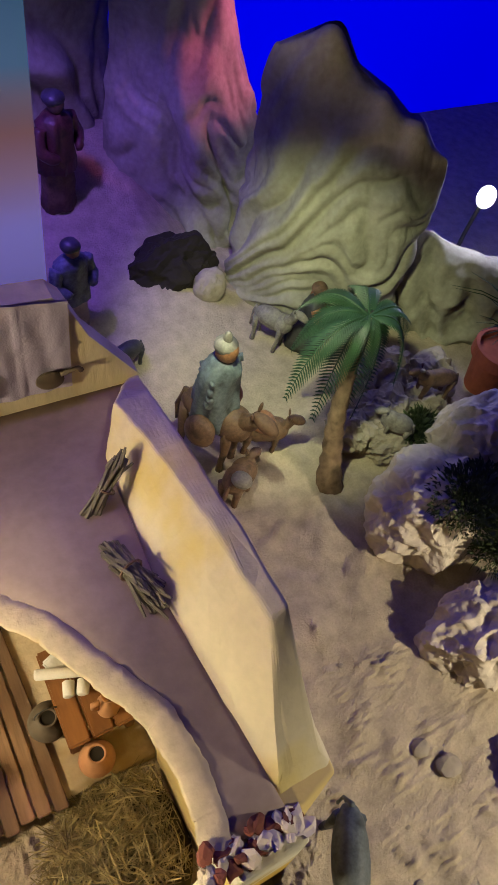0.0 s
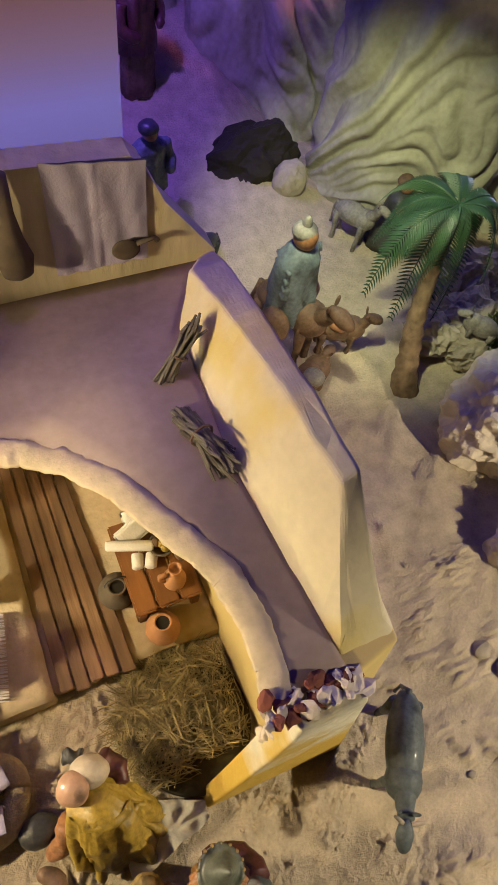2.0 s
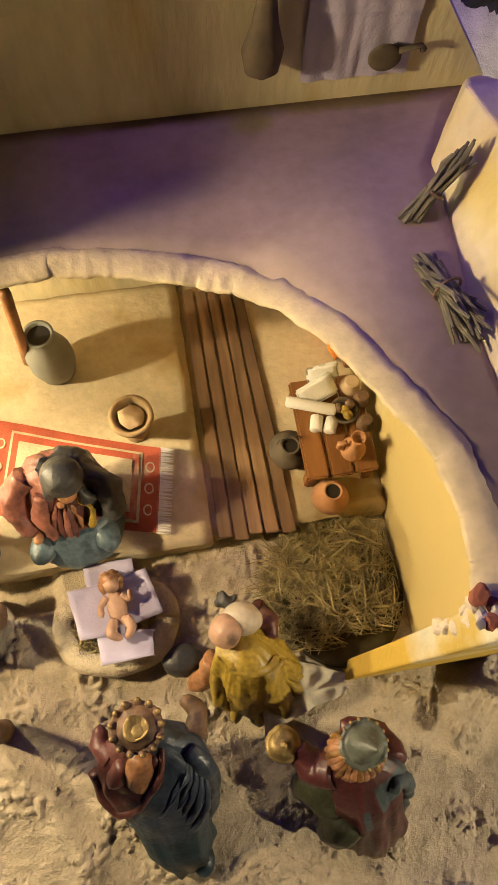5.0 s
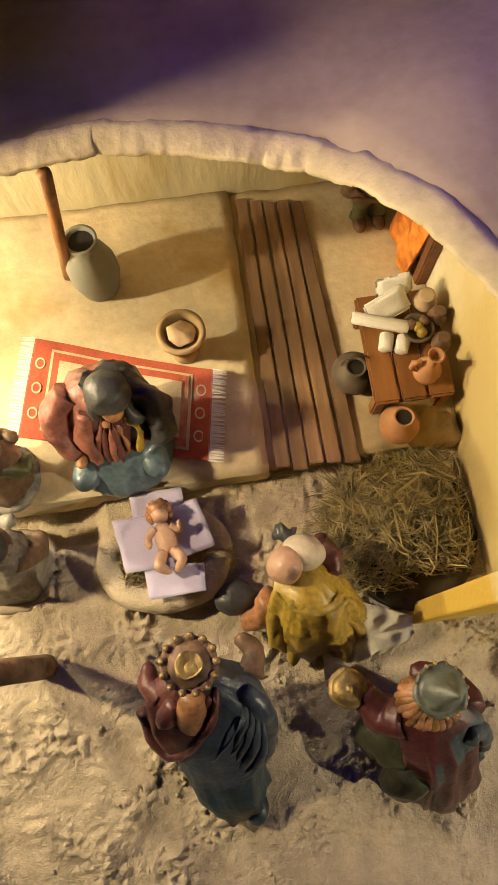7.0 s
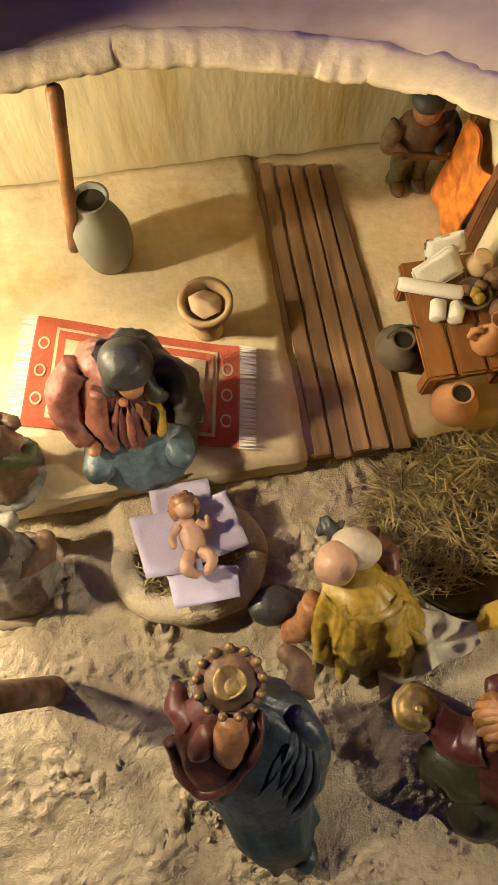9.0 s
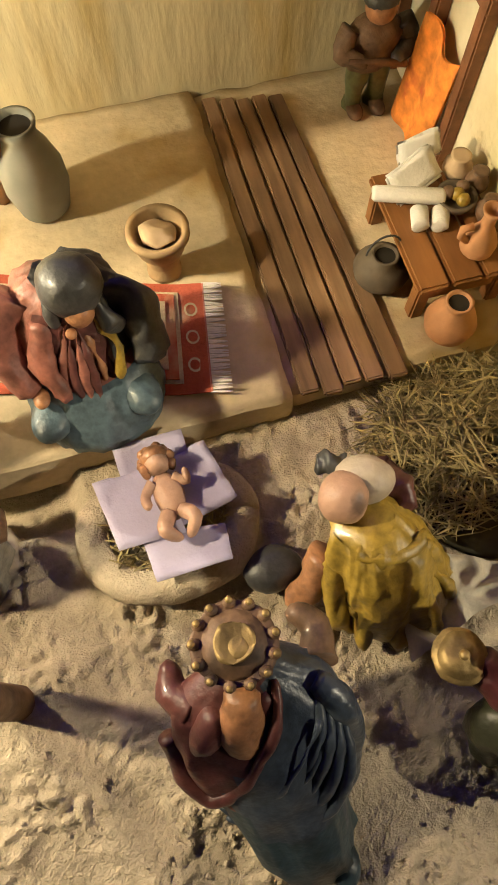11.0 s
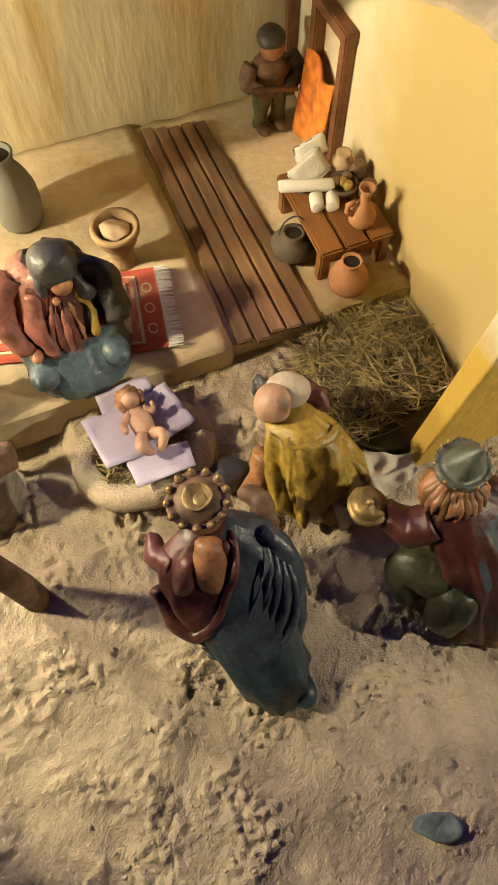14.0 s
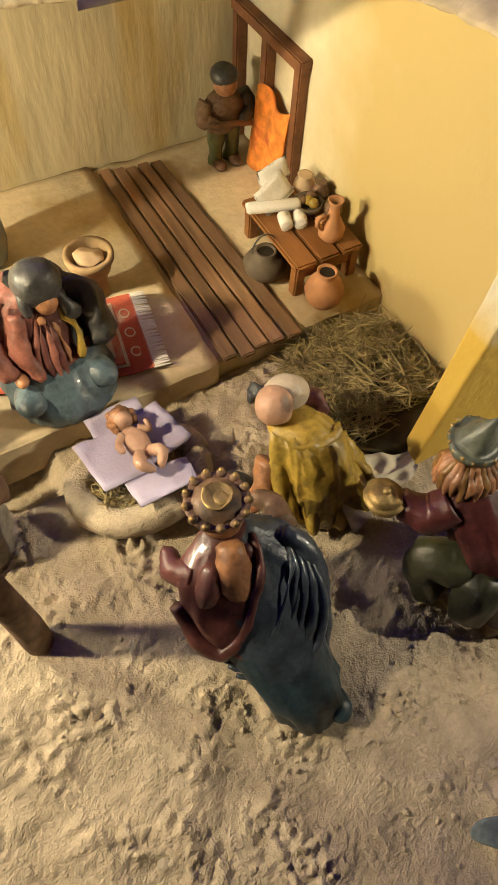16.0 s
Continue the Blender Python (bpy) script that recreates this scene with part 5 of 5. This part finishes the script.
def grey_build(bm):
    # 0 grey, 1 char, 2 pale, 3 brown
    loft(bm, [(0, 0, 0.0, 0.42, 0.4), (0, 0, 0.06, 0.4, 0.38), (0, 0, 0.08, 0.36, 0.34)], 2, 28)
    loft(bm, [(0, 0, 0.06, 0.34, 0.32, 0, 0.06, 5), (0.02, 0.02, 0.3, 0.32, 0.3, 0, 0.08, 6), (0.06, 0.05, 0.55, 0.28, 0.25, 0, 0.06, 5), (0.1, 0.08, 0.75, 0.2, 0.18), (0.12, 0.08, 0.84, 0.1, 0.1)], 0, 32)
    tube(bm, [(0.2, 0.0, 0.7), (0.36, 0.1, 0.5), (0.36, 0.25, 0.55)], [0.1, 0.09, 0.05], 3, 10, True)
    tube(bm, [(-0.1, 0.2, 0.7), (0.0, 0.36, 0.52), (0.2, 0.36, 0.55)], [0.1, 0.09, 0.05], 0, 10, True)
    ball(bm, (0.14, 0.1, 0.95), (0.15, 0.16, 0.16), 3)
    ball(bm, (0.12, 0.08, 1.0), (0.16, 0.17, 0.14), 1)
    for k in range(9):
        a = radians(40 * k)
        ball(bm, (0.11 + 0.13 * math.cos(a), 0.07 + 0.13 * math.sin(a), 0.96), 0.06, 0, u=8, v=6)


figure("grey_figurine", (-3.3, 2.3, 0.27), [GREY, CHAR, PALE, BROWN], "kneeling grey painted figurine on a pale round base", grey_build, group="kneeling helpers")
figure("brown_figurine", (-3.28, 3.12, 0.6), [BROWN, CHAR, GREY, MOSSY], "kneeling brown-green painted figurine at the floor edge", grey_build, group="kneeling helpers", turn=-25, scale=0.85)


def boy_build(bm):
    # 0 moss, 1 brown, 2 char, 3 tan
    for x in (-0.1, 0.1):
        tube(bm, [(x, 0.04, 0.02), (x, 0, 0.1), (x, 0, 0.3), (x * 0.8, 0, 0.5)], [0.09, 0.075, 0.085, 0.1], 0, 10, True)
        ball(bm, (x, -0.07, 0.04), (0.07, 0.12, 0.05), 1)
    loft(bm, [(0, 0, 0.42, 0.19, 0.14), (0, 0, 0.55, 0.2, 0.15, 0, 0.04, 5), (0, 0, 0.72, 0.21, 0.15), (0, 0, 0.8, 0.1, 0.09)], 1, 20)
    tube(bm, [(-0.2, 0, 0.74), (-0.27, -0.06, 0.6), (-0.12, -0.2, 0.58)], [0.08, 0.08, 0.05], 1, 10, True)
    tube(bm, [(0.2, 0, 0.74), (0.27, -0.06, 0.6), (0.1, -0.2, 0.55)], [0.08, 0.08, 0.05], 2, 10, True)
    tube(bm, [(-0.28, -0.2, 0.64), (0.2, -0.22, 0.54)], 0.025, 1, 6, True)
    ball(bm, (0, -0.02, 0.9), (0.12, 0.13, 0.13), 3)
    ball(bm, (0, 0.01, 0.97), (0.14, 0.15, 0.11), 2)


figure("piper_figurine", (0.55, 5.4, 0.54), [MOSSY, BROWN, CHAR, TAN], "small standing piper figurine in green and brown", boy_build)


def build_crib():
    bm = bmesh.new()
    ring = [(-1.9 + 0.5 * math.cos(a) * (1 + 0.06 * math.sin(3 * a)), 2.2 + 0.37 * math.sin(a) * (1 + 0.05 * math.cos(2 * a)), 0.44) for a in np.linspace(0, 2 * math.pi, 40)]
    tube(bm, ring, 0.13, n=12)
    loft(bm, [(-1.9, 2.2, 0.24, 0.52, 0.38), (-1.9, 2.2, 0.4, 0.56, 0.42), (-1.9, 2.2, 0.4, 0.4, 0.28)], 0, 36)
    rough_up(bm, 0.03, 4)
    solo("stone_manger", bm, SAND, (-1.9, 2.2, 0.25), "rough oval clay manger on the sand", "manger", smooth=True)
    bm = bmesh.new()
    for i in range(260):
        a, r = random.uniform(0, 6.28), math.sqrt(random.random())
        p = Vector((-1.9 + 0.4 * r * math.cos(a), 2.2 + 0.28 * r * math.sin(a), 0.5 + random.uniform(-0.03, 0.05)))
        d = Vector((random.gauss(0, 1), random.gauss(0, 1), 0.2)).normalized() * random.uniform(0.05, 0.14)
        tube(bm, [p - d, p + d], 0.006, n=3)
    solo("manger_hay", bm, HAY, (-1.9, 2.2, 0.5), "dark hay inside the manger", "hay", kind="stuff")
    sheets = [((-2.13, 2.79), (-1.655, 2.80), (-1.63, 2.4), (-2.1, 2.38), 0.66), ((-2.3, 2.57), (-1.86, 2.6), (-1.78, 2.1), (-2.22, 2.1), 0.672),
              ((-1.9, 2.6), (-1.53, 2.68), (-1.41, 2.24), (-1.8, 2.15), 0.664), ((-2.07, 2.16), (-1.53, 2.1), (-1.54, 1.86), (-2.03, 1.84), 0.655)]
    for n, (*quad, z) in enumerate(sheets):
        bm = bmesh.new()
        q = [Vector(p) for p in quad]
        g = []
        for d in (0, 0.012):
            lay = []
            for j in range(9):
                row = []
                for i in range(9):
                    p = q[0].lerp(q[1], i / 8).lerp(q[3].lerp(q[2], i / 8), j / 8)
                    c = (p - Vector((-1.86, 2.3))).length
                    row.append(bm.verts.new((p.x, p.y, z + d - 0.05 * c + 0.012 * noise.noise(Vector((p.x * 5, p.y * 5, n))) + (0.04 if c > 0.42 else 0))))
                lay.append(row)
            g.append(lay)
        for lay in g:
            for j in range(8):
                for i in range(8):
                    bm.faces.new((lay[j][i], lay[j][i + 1], lay[j + 1][i + 1], lay[j + 1][i]))
        rim = [(0, i) for i in range(9)] + [(j, 8) for j in range(1, 9)] + [(8, i) for i in range(7, -1, -1)] + [(j, 0) for j in range(7, 0, -1)]
        for (j, i), (j2, i2) in zip(rim, rim[1:] + rim[:1]):
            bm.faces.new((g[0][j][i], g[0][j2][i2], g[1][j2][i2], g[1][j][i]))
        solo("manger_cloth", bm, CLOTH, (-1.86, 2.3, 0.66), "white cut cloth square laid over the manger", "cloth", "cloths in the manger", smooth=True)


build_crib()


def doll_build(bm):
    loft(bm, [(0, 0.1, 0.03, 0.06, 0.1), (0, 0.08, 0.08, 0.1, 0.17), (0, 0.08, 0.14, 0.09, 0.15), (0, 0.08, 0.17, 0.04, 0.08)], 0, 16)
    ball(bm, (0, 0.3, 0.14), (0.085, 0.09, 0.09), 0)
    ball(bm, (0, 0.34, 0.14), (0.1, 0.08, 0.09), 1)
    for k in range(11):
        a = radians(-20 + 22 * k)
        ball(bm, (0.095 * math.cos(a), 0.31 + 0.095 * math.sin(a), 0.13 + 0.03 * math.sin(k * 2.1)), 0.036, 1, u=8, v=6)
    for s in (-1, 1):
        ball(bm, (s * 0.085, 0.28, 0.12), (0.035, 0.06, 0.05), 1)
        tube(bm, [(s * 0.07, 0.18, 0.13), (s * 0.14, 0.12, 0.13), (s * 0.15, 0.2 if s > 0 else 0.02, 0.17)], [0.04, 0.035, 0.025], 0, 8, True)
        tube(bm, [(s * 0.05, -0.05, 0.11), (s * 0.1, -0.15, 0.17), (s * 0.02, -0.22, 0.1)], [0.055, 0.05, 0.03], 0, 8, True)


figure("doll", (-1.82, 2.27, 0.64), [BISQUE, TAN], "small bisque doll lying on white cloths", doll_build, "doll", wobble=0.004, turn=8)


# ---- figures and animals of the landscape ----
def animal_build(bm, length=0.5, height=0.5, girth=0.17, mi=0, neck=0.3, horns=False):
    leg = height - girth
    ball(bm, (0, 0, height), (girth, length * 0.55, girth * 1.05), mi)
    ball(bm, (0, length * 0.35, height), (girth * 0.95, girth * 1.1, girth), mi)
    for x in (-girth * 0.6, girth * 0.6):
        for y in (-length * 0.38, length * 0.38):
            tube(bm, [(x, y, 0.0), (x, y + 0.01, leg * 0.6), (x, y, height)], [girth * 0.22, girth * 0.2, girth * 0.36], mi, 8)
    tube(bm, [(0, length * 0.42, height + girth * 0.3), (0, length * 0.62, height + neck * 0.6), (0, length * 0.7, height + neck)], [girth * 0.6, girth * 0.45, girth * 0.42], mi, 10)
    ball(bm, (0, length * 0.85, height + neck * 0.97), (girth * 0.42, girth * 0.8, girth * 0.4), mi, (-20, 0, 0))
    for s in (-1, 1):
        ball(bm, (s * girth * 0.4, length * 0.66, height + neck + girth * 0.4), (girth * 0.12, girth * 0.1, girth * 0.32), mi, (0, s * 25, 0), 8, 6)
        if horns:
            tube(bm, [(s * girth * 0.25, length * 0.75, height + neck + girth * 0.3), (s * girth * 0.7, length * 0.72, height + neck + girth * 0.7)], [girth * 0.1, girth * 0.03], 1, 6, True)
    tube(bm, [(0, -length * 0.5, height + girth * 0.5), (0, -length * 0.62, height * 0.7), (0, -length * 0.6, height * 0.4)], [girth * 0.14, girth * 0.1, girth * 0.12], mi, 6)


figure("ox_figurine", (2.3, 1.1, 0.0), [paint("dark_slate_paint", (0.07, 0.085, 0.09), 0.6), PALE], "slate-grey ox figurine standing beside the wall", lambda bm: animal_build(bm, 0.98, 0.72, 0.2, 0, 0.1, True), "animal figurine", turn=148)


def rider_build(bm):
    # 0 brown, 1 pale, 2 blue, 3 tan, 4 maroon
    animal_build(bm, 0.95, 1.0, 0.28, 0, 0.35)
    loft(bm, [(0, 0, 0.98, 0.38, 0.36, 0, 0.06, 6), (0, 0, 1.2, 0.36, 0.34, 0, 0.07, 6), (0, -0.02, 1.6, 0.36, 0.28, 0, 0.05, 5), (0, 0, 1.95, 0.32, 0.24, 0, 0.04, 5), (0, 0, 2.1, 0.14, 0.13)], 2, 32)
    for k in range(4):
        tube(bm, [(-0.36, 0.1, 1.5 + 0.13 * k), (0, -0.3, 1.38 + 0.13 * k), (0.36, 0.1, 1.5 + 0.13 * k)], [0.05, 0.06, 0.05], 2, 8)
    ball(bm, (0, 0.02, 2.24), (0.15, 0.16, 0.18), 1)
    ball(bm, (0, -0.01, 2.32), (0.16, 0.16, 0.11), 3)
    ball(bm, (0, 0.0, 2.44), (0.06, 0.06, 0.12), 3)
    ball(bm, (-0.42, -0.05, 1.0), (0.2, 0.26, 0.26), 4)
    ball(bm, (0.42, 0.05, 1.0), (0.16, 0.24, 0.28), 0)


figure("rider_figurine", (3.45, 6.6, 0.0), [BROWN, TAN, SLATE, GREY, MAROON], "rider figurine in blue cloak on a brown mount", rider_build, turn=-150)
figure("donkey_figurine", (4.25, 6.4, 0.0), [BROWN, TAN], "brown donkey figurine with a load", lambda bm: (animal_build(bm, 0.6, 0.45, 0.2, 0, 0.22), ball(bm, (0, 0, 0.62), (0.22, 0.2, 0.12), 1)), "animal figurine", turn=-110)
figure("sheep_figurine", (3.5, 5.75, 0.0), [BROWN, GREY], "brown and grey sheep figurine", lambda bm: (animal_build(bm, 0.5, 0.42, 0.2, 0, 0.16), ball(bm, (0.1, -0.1, 0.6), (0.16, 0.14, 0.1), 1)), "animal figurine", turn=-60)
figure("goat_figurine", (2.95, 8.5, 0.12), [CHAR, GREY], "small black goat figurine on the slope", lambda bm: animal_build(bm, 0.55, 0.36, 0.15, 0, 0.14, True), "animal figurine", turn=110)
figure("goat_figurine", (7.3, 6.0, 0.38), [BROWN, GREY], "brown goat figurine standing on rocks", lambda bm: animal_build(bm, 0.6, 0.5, 0.15, 0, 0.2, True), "animal figurine", turn=75)
figure("sheep_figurine", (6.3, 5.6, 0.25), [GREY, CHAR], "small grey sheep figurine among rocks", lambda bm: animal_build(bm, 0.4, 0.36, 0.16, 0, 0.12), "animal figurine", turn=40)


def robed_build(bm):
    # 0 robe, 1 coat, 2 head, 3 dark
    loft(bm, [(0, 0, 0.0, 0.26, 0.22, 0, 0.06, 6), (0, 0, 0.4, 0.24, 0.2, 0, 0.08, 6), (0, 0, 0.8, 0.22, 0.17, 0, 0.05, 5)], 0, 26)
    loft(bm, [(0, 0, 0.6, 0.3, 0.24, 0, 0.07, 6), (0, 0, 0.95, 0.26, 0.2, 0, 0.06, 5), (0, 0, 1.25, 0.28, 0.19, 0, 0.03, 5), (0, 0, 1.36, 0.12, 0.11)], 1, 26)
    tube(bm, [(-0.26, 0, 1.22), (-0.34, 0.06, 0.98), (-0.2, 0.24, 0.88)], [0.1, 0.09, 0.06], 1, 10, True)
    tube(bm, [(0.26, 0, 1.22), (0.34, 0.06, 0.98), (0.2, 0.24, 0.85)], [0.1, 0.09, 0.06], 1, 10, True)
    ball(bm, (0, 0.03, 1.48), (0.11, 0.12, 0.13), 2)
    ball(bm, (0, 0, 1.54), (0.15, 0.15, 0.1), 3)


figure("standing_figurine", (2.4, 9.4, 0.42), [PALE, SLATE, TAN, CHAR], "standing figurine in dark coat on the slope", robed_build, turn=-160)
figure("far_figurine", (2.95, 11.6, 1.05), [BROWN, MAROON, BROWN, CHAR], "dark red figurine beside the far cliff", robed_build, turn=-150, scale=1.2)


def seated_build(bm):
    loft(bm, [(0, 0, 0.0, 0.42, 0.36, 0, 0.05, 5), (0, 0, 0.35, 0.36, 0.32, 0, 0.07, 5), (0.05, 0, 0.6, 0.26, 0.22), (0.08, 0, 0.95, 0.22, 0.17, 0, 0.04, 5), (0.08, 0, 1.06, 0.1, 0.1)], 0, 26)
    tube(bm, [(0.26, 0, 0.95), (0.34, 0.15, 0.7), (0.15, 0.3, 0.6)], [0.08, 0.07, 0.05], 1, 8, True)
    tube(bm, [(-0.12, 0, 0.95), (-0.25, 0.15, 0.75), (-0.1, 0.3, 0.6)], [0.08, 0.07, 0.05], 1, 8, True)
    ball(bm, (0.08, 0.04, 1.2), (0.12, 0.13, 0.14), 1)
    ball(bm, (0.08, 0.0, 1.26), (0.14, 0.14, 0.11), 2)


figure("seated_figurine", (6.2, 8.2, 0.0), [CHAR, TAN, BROWN], "seated dark figurine by the cliff", seated_build, turn=-120)
figure("goat_figurine", (5.5, 8.35, 0.0), [GREY, CHAR], "grey goat figurine by the cliff", lambda bm: animal_build(bm, 0.6, 0.6, 0.18, 0, 0.35), "animal figurine", turn=-150)
